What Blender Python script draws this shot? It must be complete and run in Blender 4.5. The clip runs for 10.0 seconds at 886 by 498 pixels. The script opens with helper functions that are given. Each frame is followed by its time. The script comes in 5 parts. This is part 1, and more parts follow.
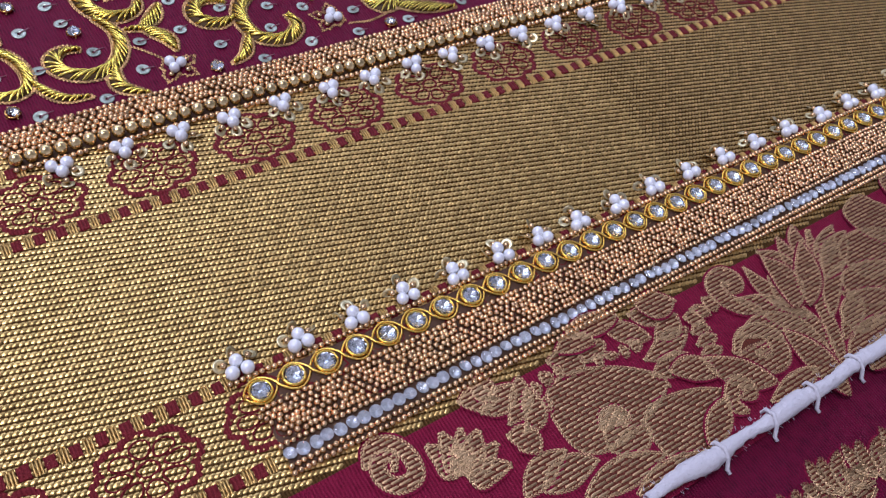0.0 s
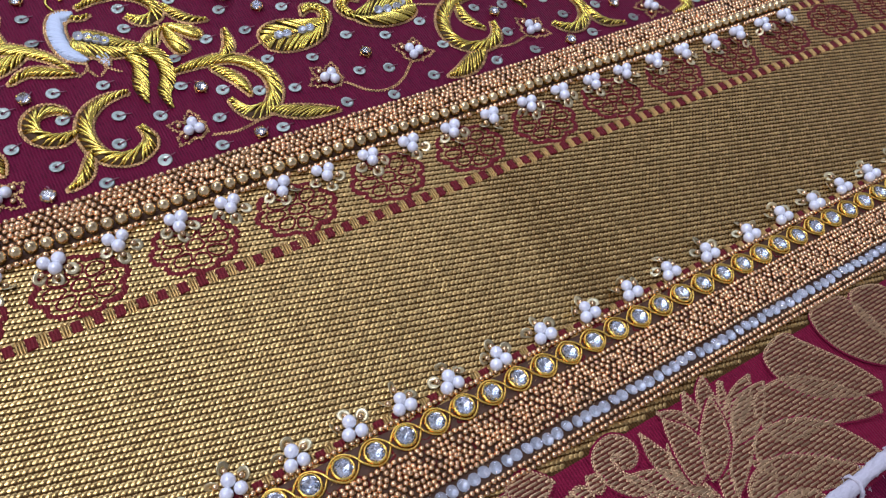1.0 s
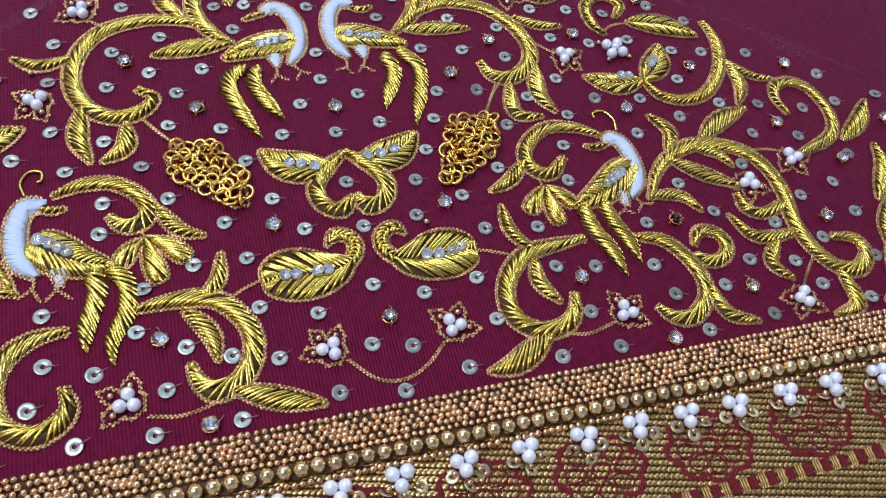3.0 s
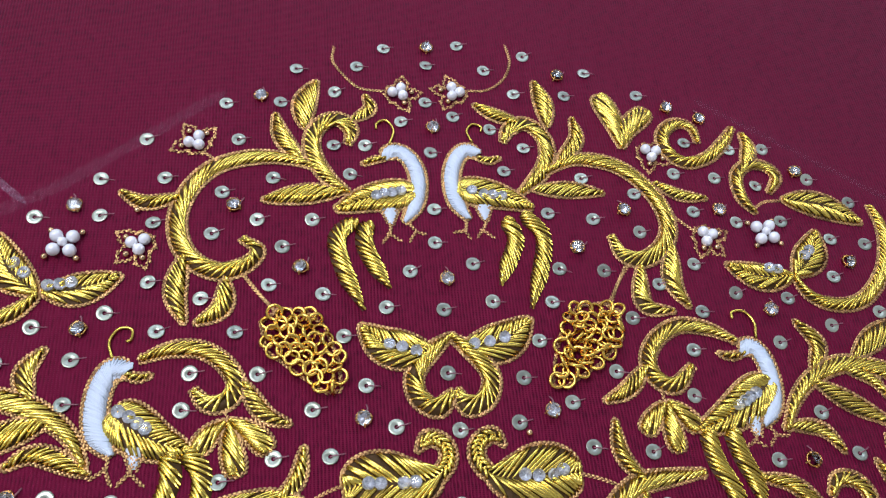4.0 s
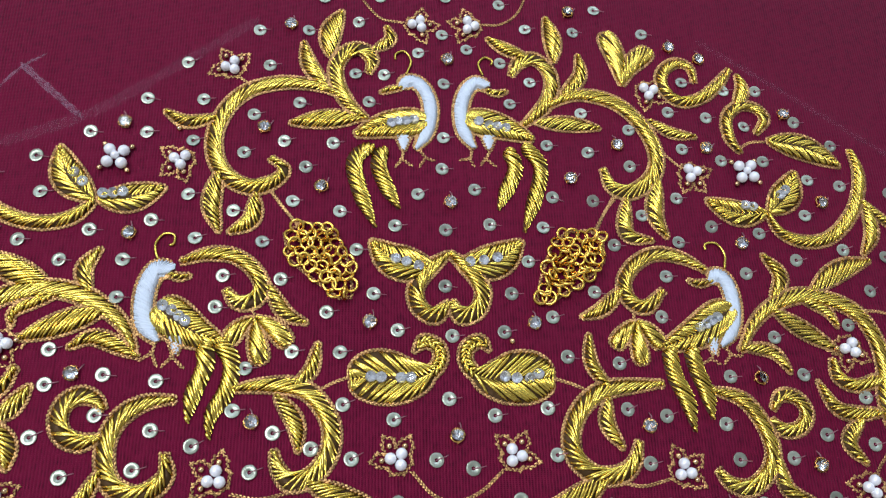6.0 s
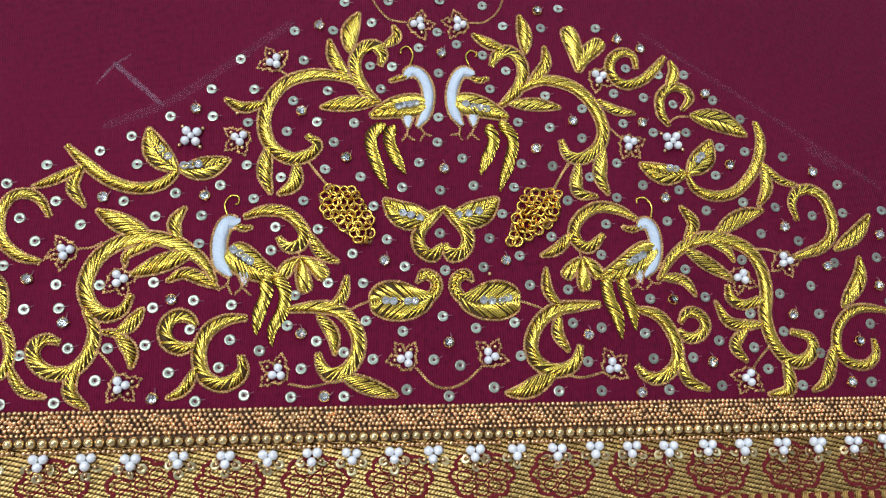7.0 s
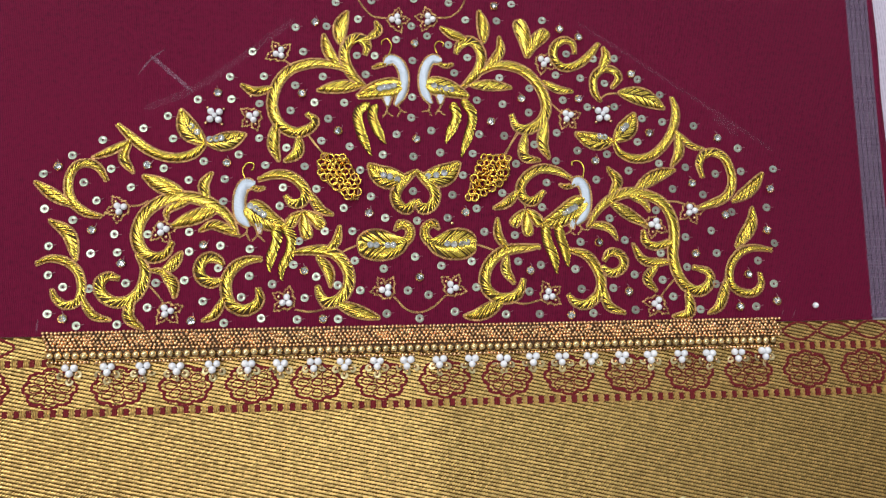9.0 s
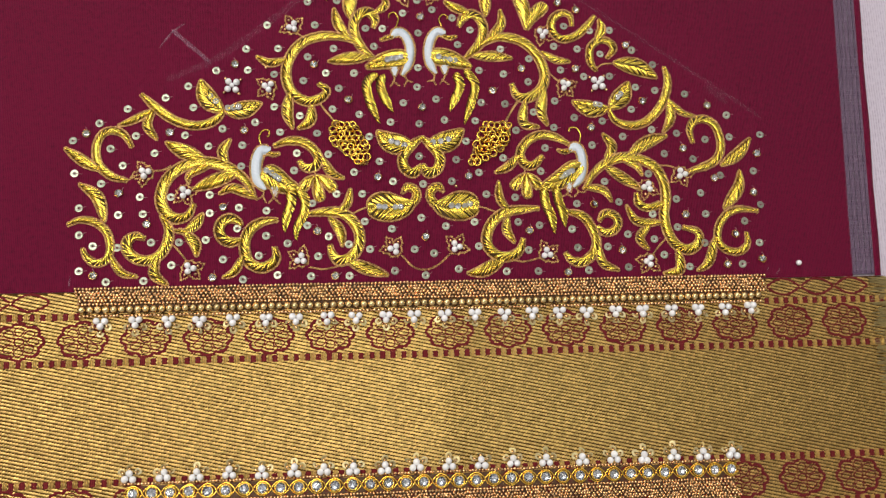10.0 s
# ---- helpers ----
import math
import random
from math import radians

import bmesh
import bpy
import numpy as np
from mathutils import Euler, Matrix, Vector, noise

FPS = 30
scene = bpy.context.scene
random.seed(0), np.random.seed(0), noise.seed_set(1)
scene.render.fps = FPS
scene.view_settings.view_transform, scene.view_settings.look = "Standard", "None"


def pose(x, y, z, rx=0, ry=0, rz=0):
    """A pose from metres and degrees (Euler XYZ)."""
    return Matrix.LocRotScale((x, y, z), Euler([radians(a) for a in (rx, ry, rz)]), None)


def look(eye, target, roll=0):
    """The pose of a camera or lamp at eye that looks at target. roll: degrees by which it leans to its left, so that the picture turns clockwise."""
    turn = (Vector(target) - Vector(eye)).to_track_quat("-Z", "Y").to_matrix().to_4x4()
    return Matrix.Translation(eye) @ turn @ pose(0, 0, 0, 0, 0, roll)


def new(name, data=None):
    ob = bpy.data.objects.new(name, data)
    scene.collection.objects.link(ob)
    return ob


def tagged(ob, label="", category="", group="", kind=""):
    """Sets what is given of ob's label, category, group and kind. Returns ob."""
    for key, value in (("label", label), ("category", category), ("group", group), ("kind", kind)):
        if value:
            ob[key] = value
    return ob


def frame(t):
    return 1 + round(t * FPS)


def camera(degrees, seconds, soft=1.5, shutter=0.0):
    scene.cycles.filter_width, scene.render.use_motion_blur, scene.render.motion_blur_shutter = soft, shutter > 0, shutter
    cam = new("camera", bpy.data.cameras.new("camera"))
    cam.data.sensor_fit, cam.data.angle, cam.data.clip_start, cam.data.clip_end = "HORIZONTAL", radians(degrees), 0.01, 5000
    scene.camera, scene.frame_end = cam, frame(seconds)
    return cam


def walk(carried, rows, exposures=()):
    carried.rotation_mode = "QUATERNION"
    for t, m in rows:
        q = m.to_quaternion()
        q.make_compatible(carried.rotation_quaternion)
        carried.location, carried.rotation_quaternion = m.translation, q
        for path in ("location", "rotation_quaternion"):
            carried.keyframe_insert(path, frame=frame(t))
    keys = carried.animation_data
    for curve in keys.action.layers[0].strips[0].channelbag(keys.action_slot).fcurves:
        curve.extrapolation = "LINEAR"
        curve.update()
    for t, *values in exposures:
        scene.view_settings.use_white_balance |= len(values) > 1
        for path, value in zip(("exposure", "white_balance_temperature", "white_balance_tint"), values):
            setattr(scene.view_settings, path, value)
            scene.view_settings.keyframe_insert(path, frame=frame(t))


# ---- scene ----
cam = camera(55.43, 10.0, 1.25)
PATH = [
    (0, (-0.15769, -0.14906, 0.15579), (-0.02315, -0.02587, -0.08237), 18.43),
    (0.5, (-0.13636, -0.13953, 0.15925), (-0.00333, -0.01848, -0.08086), 18.49),
    (1, (-0.10547, -0.12763, 0.16369), (0.02519, -0.00626, -0.07754), 18.60),
    (1.5, (-0.08189, -0.11665, 0.16377), (0.0436, 0.00813, -0.07848), 18.60),
    (2, (-0.0643, -0.10018, 0.1627), (0.052, 0.02942, -0.08159), 18.82),
    (2.5, (-0.04954, -0.07984, 0.16119), (0.05133, 0.05909, -0.08483), 17.67),
    (2.7, (-0.04411, -0.06993, 0.16057), (0.04935, 0.0701, -0.08774), 17.74),
    (3.8, (-0.0325, -0.02146, 0.16094), (0.02027, 0.12966, -0.09279), 14.77),
    (4, (-0.03337, -0.0095, 0.16784), (0.01471, 0.13954, -0.08804), 14.76),
    (4.5, (-0.02884, 0.01456, 0.17394), (0.01195, 0.16085, -0.08477), 14.46),
    (5, (-0.02928, 0.01204, 0.16681), (0.0081, 0.15333, -0.09518), 14.55),
    (5.5, (-0.02855, -0.00227, 0.16823), (0.00686, 0.12533, -0.10096), 15.53),
    (5.7, (-0.02776, -0.00778, 0.17576), (0.00682, 0.11422, -0.09612), 15.83),
    (6.8, (-0.03329, -0.02038, 0.25297), (0.00169, 0.06813, -0.03153), 20.80),
    (7, (-0.03435, -0.02351, 0.26621), (-0.00029, 0.05778, -0.02055), 21.98),
    (7.5, (-0.02814, -0.03213, 0.28884), (0.00388, 0.04099, -0.00035), 22.99),
    (8, (-0.02695, -0.03653, 0.30534), (0.00409, 0.02884, 0.0142), 24.74),
    (8.5, (-0.03135, -0.04238, 0.31953), (-0.00118, 0.02138, 0.02794), 24.43),
    (9, (-0.02545, -0.03897, 0.33996), (0.00348, 0.02247, 0.04775), 23.97),
    (9.5, (-0.02743, -0.04162, 0.3545), (0.00036, 0.0159, 0.06139), 24.33),
    (10, (-0.02713, -0.05258, 0.36024), (-0.0004, 0.00273, 0.0666), 24.34),
]
TONES = [(0.0, -0.72, 5100, 28), (2.7, -0.62, 4950, 18), (4.5, -0.42, 5400, 18), (7.0, -0.5, 5400, 10), (8.5, -0.46, 5550, 11), (10.0, -0.5, 6550, 13)]
walk(cam, [(t, look(eye, target, roll)) for t, eye, target, roll in PATH], TONES)


# world and light: a room with one tall window beside the table
world = bpy.data.worlds.new("world")
scene.world = world
world.use_nodes = True
wn = world.node_tree.nodes
sky = wn.new("ShaderNodeTexSky")
sky.sky_type = "NISHITA"
sky.sun_disc = False
sky.sun_elevation, sky.sun_rotation = radians(38), radians(250)
world.node_tree.links.new(sky.outputs[0], wn["Background"].inputs[0])
wn["Background"].inputs[1].default_value = 0.1


def window_light(name, place, target, wide, high, watts, colour):
    lamp = bpy.data.lights.new(name, "AREA")
    lamp.shape, lamp.size, lamp.size_y = "RECTANGLE", wide, high
    lamp.energy, lamp.color = watts, colour
    ob = new(name, lamp)
    ob.matrix_world = look(place, target)
    return ob


window_light("ceiling_light", (-0.82, 0.25, 1.86), (-0.82, 0.24, 0.0), 1.0, 0.9, 39.0, (1.0, 0.95, 0.85))
window_light("window_light", (0.25, 1.47, 1.05), (0.2, 0.0, 0.1), 2.2, 1.1, 30.0, (0.82, 0.91, 1.0))

# ---------------------------------------------------------------- materials
MM = 0.001


def material(name, colour, rough=0.5, metal=0.0, coat=0.0, vary=0.0, by="island", bump=0.0, grain=900.0, spec=0.5):
    m = bpy.data.materials.new(name)
    m.use_nodes = True
    nt = m.node_tree
    b = nt.nodes["Principled BSDF"]
    b.inputs["Base Color"].default_value = (*colour, 1)
    b.inputs["Roughness"].default_value = rough
    b.inputs["Metallic"].default_value = metal
    b.inputs["Coat Weight"].default_value = coat
    b.inputs["Coat Roughness"].default_value = 0.08
    b.inputs["Specular IOR Level"].default_value = spec
    if vary:
        if by == "island":
            rnd = nt.nodes.new("ShaderNodeNewGeometry").outputs["Random Per Island"]
        else:
            rnd = nt.nodes.new("ShaderNodeObjectInfo").outputs["Random"]
        ramp = nt.nodes.new("ShaderNodeValToRGB")
        ramp.color_ramp.elements[0].color = (*[c * (1 - vary) for c in colour], 1)
        ramp.color_ramp.elements[1].color = (*[min(1, c * (1 + vary)) for c in colour], 1)
        nt.links.new(rnd, ramp.inputs[0])
        nt.links.new(ramp.outputs[0], b.inputs["Base Color"])
    if bump:
        co = nt.nodes.new("ShaderNodeTexCoord")
        tex = nt.nodes.new("ShaderNodeTexNoise")
        tex.inputs["Scale"].default_value = grain
        bp = nt.nodes.new("ShaderNodeBump")
        bp.inputs["Strength"].default_value = bump
        bp.inputs["Distance"].default_value = 0.0003
        nt.links.new(co.outputs["Object"], tex.inputs["Vector"])
        nt.links.new(tex.outputs["Fac"], bp.inputs["Height"])
        nt.links.new(bp.outputs[0], b.inputs["Normal"])
    return m


def silk(name, dark, light, rib, rough=0.5, metal=0.0, sheen=0.0, along="X", spec=0.22, tint=(1.0, 0.20, 0.32)):
    """Cloth with fine woven ribs and broad uneven tone."""
    m = bpy.data.materials.new(name)
    m.use_nodes = True
    nt = m.node_tree
    b = nt.nodes["Principled BSDF"]
    co = nt.nodes.new("ShaderNodeTexCoord")
    wave = nt.nodes.new("ShaderNodeTexWave")
    wave.bands_direction = along
    wave.inputs["Scale"].default_value = rib
    wave.inputs["Distortion"].default_value = 1.2
    wave.inputs["Detail"].default_value = 2.0
    wave.inputs["Detail Scale"].default_value = 0.7
    weft = nt.nodes.new("ShaderNodeTexWave")
    weft.bands_direction = "Y" if along == "X" else "X"
    weft.inputs["Scale"].default_value = rib * 1.7
    weft.inputs["Distortion"].default_value = 0.8
    big = nt.nodes.new("ShaderNodeTexNoise")
    big.inputs["Scale"].default_value = 9.0
    big.inputs["Detail"].default_value = 6.0
    fine = nt.nodes.new("ShaderNodeTexNoise")
    fine.inputs["Scale"].default_value = 500.0
    for n in (wave, weft, big, fine):
        nt.links.new(co.outputs["Object"], n.inputs["Vector"])
    add = nt.nodes.new("ShaderNodeMath")
    add.operation = "MULTIPLY_ADD"
    add.inputs[1].default_value = 0.42
    nt.links.new(wave.outputs["Fac"], add.inputs[0])
    nt.links.new(fine.outputs["Fac"], add.inputs[2])
    add2 = nt.nodes.new("ShaderNodeMath")
    add2.operation = "MULTIPLY_ADD"
    add2.inputs[1].default_value = 0.5
    nt.links.new(big.outputs["Fac"], add2.inputs[0])
    nt.links.new(add.outputs[0], add2.inputs[2])
    ramp = nt.nodes.new("ShaderNodeValToRGB")
    ramp.color_ramp.elements[0].position, ramp.color_ramp.elements[1].position = 0.55, 1.25 / 1.3
    ramp.color_ramp.elements[0].color, ramp.color_ramp.elements[1].color = (*dark, 1), (*light, 1)
    nt.links.new(add2.outputs[0], ramp.inputs[0])
    nt.links.new(ramp.outputs[0], b.inputs["Base Color"])
    both = nt.nodes.new("ShaderNodeMath")
    both.operation = "MULTIPLY_ADD"
    both.inputs[1].default_value = 0.4
    nt.links.new(weft.outputs["Fac"], both.inputs[0])
    nt.links.new(wave.outputs["Fac"], both.inputs[2])
    bp = nt.nodes.new("ShaderNodeBump")
    bp.inputs["Strength"].default_value = 0.55
    bp.inputs["Distance"].default_value = 0.0002
    nt.links.new(both.outputs[0], bp.inputs["Height"])
    nt.links.new(bp.outputs[0], b.inputs["Normal"])
    b.inputs["Roughness"].default_value = rough
    b.inputs["Metallic"].default_value = metal
    b.inputs["Specular IOR Level"].default_value = spec
    b.inputs["Specular Tint"].default_value = (*tint, 1.0)
    b.inputs["Sheen Weight"].default_value = sheen
    b.inputs["Sheen Roughness"].default_value = 0.4
    return m


MAROON = silk("maroon_silk", (0.044, 0.0022, 0.0120), (0.122, 0.0046, 0.027), 430.0, spec=0.29)
MAROON_WOVEN = silk("maroon_woven", (0.11, 0.005, 0.019), (0.19, 0.010, 0.034), 420.0)
BORDER_RED = silk("border_red", (0.095, 0.010, 0.012), (0.155, 0.020, 0.020), 420.0, spec=0.2)
GOLD_GROUND = silk("gold_ground", (0.045, 0.020, 0.006), (0.08, 0.040, 0.010), 420.0, rough=0.55, metal=0.4, spec=0.15, tint=(1.0, 0.8, 0.4))
GOLD_WEAVE = material("gold_weave", (0.58, 0.39, 0.125), 0.28, 0.95, vary=0.22)
GOLD_BLOCK = material("gold_block", (0.42, 0.27, 0.08), 0.38, 0.9, vary=0.3)
BROCADE = material("brocade_gold", (0.50, 0.33, 0.16), 0.36, 0.88, vary=0.25)
BROCADE_GROUND = silk("brocade_ground", (0.075, 0.018, 0.012), (0.12, 0.034, 0.018), 420.0, spec=0.15)
ZARI = material("zari_gold", (0.84, 0.60, 0.10), 0.25, 1.0, vary=0.36)
# padding coloured near black: the shade between purl stitches is put into it
ZARI_SHADED_BASE = material("zari_shaded_padding", (0.07, 0.035, 0.006), 0.6, 0.5, bump=0.5)
CHAIN = material("chain_thread", (0.46, 0.27, 0.10), 0.32, 0.88, vary=0.45)
BEAD = material("antique_bead", (0.71, 0.465, 0.235), 0.20, 1.0, vary=0.22)
BIG_BEAD = material("round_bead", (0.74, 0.57, 0.28), 0.20, 1.0, vary=0.18, by="object")
SMALL_BEAD = material("single_bead", (0.68, 0.46, 0.23), 0.22, 1.0, vary=0.2, by="object")
PEARL = material("pearl", (0.88, 0.88, 0.88), 0.24, 0.12, coat=0.6, vary=0.05, by="object")
SEQUIN = material("sequin", (0.36, 0.39, 0.30), 0.30, 0.55, vary=0.25, by="object")
GOLD_SEQUIN = material("gold_sequin", (0.62, 0.53, 0.28), 0.28, 0.7, vary=0.3, by="object")
SETTING = material("brass_setting", (0.72, 0.42, 0.12), 0.25, 1.0)
WIRE = material("gilt_wire", (0.86, 0.58, 0.10), 0.22, 1.0)
# each foil facet's colour is lightened or darkened to stand in for differing reflections
SPARKLE_FOIL = material("sparkle_foil", (0.88, 0.94, 1.0), 0.10, 0.75, vary=0.4)
WHITE_SPARKLE_FOIL = material("white_sparkle_foil", (0.96, 0.98, 1.0), 0.12, 0.4, vary=0.4)
STONE = material("crystal", (0.97, 0.99, 1.0), 0.02)
STONE.node_tree.nodes["Principled BSDF"].inputs["Transmission Weight"].default_value = 1.0
STONE.node_tree.nodes["Principled BSDF"].inputs["IOR"].default_value = 1.55
WHITE_SILK = material("white_silk", (0.66, 0.73, 0.80), 0.5, 0.0, vary=0.06)
THREAD = material("pink_thread", (0.30, 0.13, 0.15), 0.5, 0.1)
COTTON = material("white_cotton", (0.62, 0.59, 0.60), 0.9, 0.0, bump=1.0, grain=1400.0)
CHALK = material("chalk", (0.40, 0.22, 0.30), 0.95)
nt = CHALK.node_tree
speck = nt.nodes.new("ShaderNodeTexNoise")
speck.inputs["Scale"].default_value = 900.0
speck.inputs["Detail"].default_value = 4.0
veil = nt.nodes.new("ShaderNodeMapRange")
veil.inputs["From Min"].default_value, veil.inputs["From Max"].default_value = 0.25, 0.80
veil.inputs["To Max"].default_value = 0.55
where = nt.nodes.new("ShaderNodeTexCoord")
nt.links.new(where.outputs["Object"], speck.inputs["Vector"])
nt.links.new(speck.outputs["Fac"], veil.inputs["Value"])
nt.links.new(veil.outputs[0], nt.nodes["Principled BSDF"].inputs["Alpha"])
FAINT_CHALK = CHALK.copy()
FAINT_CHALK.name = "faint_chalk"
FAINT_CHALK.node_tree.nodes["Map Range"].inputs["To Max"].default_value = 0.13
BED = material("thread_bed", (0.10, 0.05, 0.024), 0.6, 0.4, bump=0.6)
SHEET = silk("bed_linen", (0.44, 0.38, 0.46), (0.58, 0.52, 0.60), 260.0, rough=0.8, tint=(1.0, 1.0, 1.0))
PLASTER = material("plaster", (0.70, 0.68, 0.66), 0.9, bump=0.3, grain=60.0)
WOOD = material("frame_wood", (0.45, 0.38, 0.30), 0.6, bump=0.3, grain=80.0)
SELVEDGE = material("selvedge_thread", (0.16, 0.10, 0.16), 0.6)
GREEN_THREAD = material("loose_gold_thread", (0.50, 0.40, 0.18), 0.45, 0.6, vary=0.3)


# ---------------------------------------------------------------- mesh helpers (millimetres)
class Shape:
    """Vertices and faces gathered before they become one mesh; several materials by slot."""

    def __init__(self):
        self.v, self.f, self.s, self.n = [], [], [], 0

    def add(self, verts, faces, slot=0):
        self.v.append(np.asarray(verts, float))
        self.f.extend([tuple(i + self.n for i in f) for f in faces])
        self.s.extend([slot] * len(faces))
        self.n += len(verts)

    def mesh(self, name, materials, smooth=True):
        me = bpy.data.meshes.new(name)
        v = np.concatenate(self.v) * MM
        me.from_pydata(v.tolist(), [], self.f)
        for m in materials:
            me.materials.append(m)
        if len(materials) > 1:
            me.polygons.foreach_set("material_index", self.s)
        me.polygons.foreach_set("use_smooth", [smooth] * len(me.polygons))
        me.update()
        return me


def thing(name, label, category, group="", at=(0, 0, 0)):
    ob = tagged(new(name), label, category, group)
    ob.empty_display_size = 0.003
    ob.location = [c * MM for c in at]
    return ob


def part(name, data, parent, label=""):
    ob = new(name, data)
    ob.parent = parent
    if label:
        tagged(ob, label)
    return ob


def world_part(name, data, parent, label=""):
    """A part whose mesh is written in the cloth's own coordinates."""
    ob = part(name, data, parent, label)
    if parent.parent is None:
        ob.matrix_parent_inverse = Matrix.Translation(-parent.location)
    return ob


def spline(points, step=0.4):
    """Catmull-Rom through the points, sampled at even steps."""
    p = np.array(points, float)
    if len(p) == 2:
        n = max(2, int(np.linalg.norm(p[1] - p[0]) / step))
        return p[0] + (p[1] - p[0]) * np.linspace(0, 1, n + 1)[:, None]
    q = np.vstack([2 * p[0] - p[1], p, 2 * p[-1] - p[-2]])
    out = []
    u = np.linspace(0, 1, 24, endpoint=False)[:, None]
    for i in range(1, len(q) - 2):
        a, b, c, d = q[i - 1:i + 3]
        out.append(0.5 * (2 * b + (c - a) * u + (2 * a - 5 * b + 4 * c - d) * u**2 + (3 * b - a - 3 * c + d) * u**3))
    out = np.vstack(out + [p[-1:]])
    run = np.concatenate([[0], np.cumsum(np.linalg.norm(np.diff(out, axis=0), axis=1))])
    n = max(2, int(run[-1] / step))
    s = np.linspace(0, run[-1], n + 1)
    return np.stack([np.interp(s, run, out[:, k]) for k in range(out.shape[1])], 1)


def frames_of(path):
    t = np.gradient(path, axis=0)
    t /= np.linalg.norm(t, axis=1)[:, None] + 1e-9
    return t, np.stack([-t[:, 1], t[:, 0]], 1)


RING = [(math.cos(a), math.sin(a)) for a in np.linspace(0, 2 * math.pi, 6, endpoint=False)]
GRID_FACES = {}


def grid_faces(rows, cols, closed=True):
    key = (rows, cols, closed)
    if key not in GRID_FACES:
        last = cols if closed else cols - 1
        GRID_FACES[key] = [(i * cols + j, i * cols + (j + 1) % cols, (i + 1) * cols + (j + 1) % cols, (i + 1) * cols + j)
                           for i in range(rows - 1) for j in range(last)]
    return GRID_FACES[key]


def tube(shape, points, radius, sides=6, slot=0, taper=0.0):
    """A round thread along points in space."""
    p = np.array(points, float)
    t = np.gradient(p, axis=0)
    t /= np.linalg.norm(t, axis=1)[:, None] + 1e-9
    side = np.stack([-t[:, 1], t[:, 0], np.zeros(len(t))], 1)
    side += (np.linalg.norm(side, axis=1) < 1e-6)[:, None] * np.array([1, 0, 0])
    side /= np.linalg.norm(side, axis=1)[:, None]
    up = np.cross(t, side)
    up *= np.where(up[:, 2:] < 0, -1, 1)
    r = radius * (1 - taper * np.abs(np.linspace(-1, 1, len(p))) ** 4)
    ang = np.linspace(0, 2 * math.pi, sides, endpoint=False)
    v = (p[:, None, :] + r[:, None, None] * (np.cos(ang)[None, :, None] * side[:, None, :] + np.sin(ang)[None, :, None] * up[:, None, :]))
    n = len(p)
    faces = list(grid_faces(n, sides)) + [tuple(range(sides)), tuple(range((n - 1) * sides, n * sides))]
    shape.add(v.reshape(-1, 3), faces, slot)


U5 = np.linspace(-1, 1, 5)


def stitch(shape, c, d, half, r, pad, slot=0, z=0.1):
    """One short length of coiled purl laid over the padding from edge to edge."""
    pts = np.zeros((5, 3))
    pts[:, :2] = np.asarray(c)[None] + np.asarray(d)[None] * (U5 * half)[:, None]
    pts[:, 2] = z + pad * (1 - U5**2) + r * 0.6
    tube(shape, pts, r, 5, slot, 0.45)


def links(shape, path, r=0.33, pitch=0.95, slot=0, z=0.32, closed=False):
    """A chain-stitched cord: two rows of slanting links."""
    p = spline(path, pitch) if len(path) < 8 else resample(path, pitch)
    t, n = frames_of(p)
    for i in range(len(p)):
        for k in (-1, 1):
            c = p[i] + n[i] * 0.20 * k + t[i] * 0.24 * k
            d = t[i] * 0.93 - n[i] * 0.36 * k
            s = np.array([-d[1], d[0]])
            L = pitch * 0.62
            x = [(*(c - d * L), z * 0.6), (*(c + s * r), z), (*c, z + r), (*(c - s * r), z), (*(c + d * L), z * 0.9)]
            shape.add(x, [(0, 1, 2), (0, 2, 3), (4, 2, 1), (4, 3, 2)], slot)


def resample(path, step):
    p = np.array(path, float)
    run = np.concatenate([[0], np.cumsum(np.linalg.norm(np.diff(p, axis=0), axis=1))])
    n = max(2, int(run[-1] / step))
    s = np.linspace(0, run[-1], n + 1)
    return np.stack([np.interp(s, run, p[:, k]) for k in range(p.shape[1])], 1)


def leaf_width(s):
    return np.sin(math.pi * np.clip(s, 0, 1) ** 1.08) ** 0.78


def stem_width(s):
    return np.clip(np.minimum(s / 0.22, (1 - s) / 0.16), 0.12, 1) ** 0.55


def plume_width(s):
    return np.clip(np.minimum(s / 0.10 + 0.25, (1 - s) / 0.30), 0.10, 1) ** 0.7


def drop_width(s):
    return np.clip(np.sin(math.pi * np.clip(s, 0, 1) ** 0.55), 0.05, 1) ** 0.6


def wing_width(s):
    return drop_width(1 - s)


def paisley_width(s):
    return np.clip(np.where(s < 0.56, np.sin(math.pi * np.clip(s / 0.56, 0, 1) ** 0.75) ** 0.7, 0), 0, 1) * 0.78 + 0.22 * np.clip((1 - s) / 0.1, 0.1, 1)


def edges_of(path, half):
    t, n = frames_of(path)
    return path + n * half[:, None], path - n * half[:, None]


def padded(shape, path, half, height, slot=0):
    """The low cushion under the purl."""
    t, n = frames_of(path)
    u = np.linspace(-1, 1, 7)
    v = np.zeros((len(path), 7, 3))
    v[:, :, :2] = path[:, None] + n[:, None] * (half[:, None] * u)[:, :, None]
    v[:, :, 2] = 0.03 + (height * np.minimum(1, half / half.max()))[:, None] * (1 - u**2)[None]
    shape.add(v.reshape(-1, 3), grid_faces(len(path), 7, False), slot)


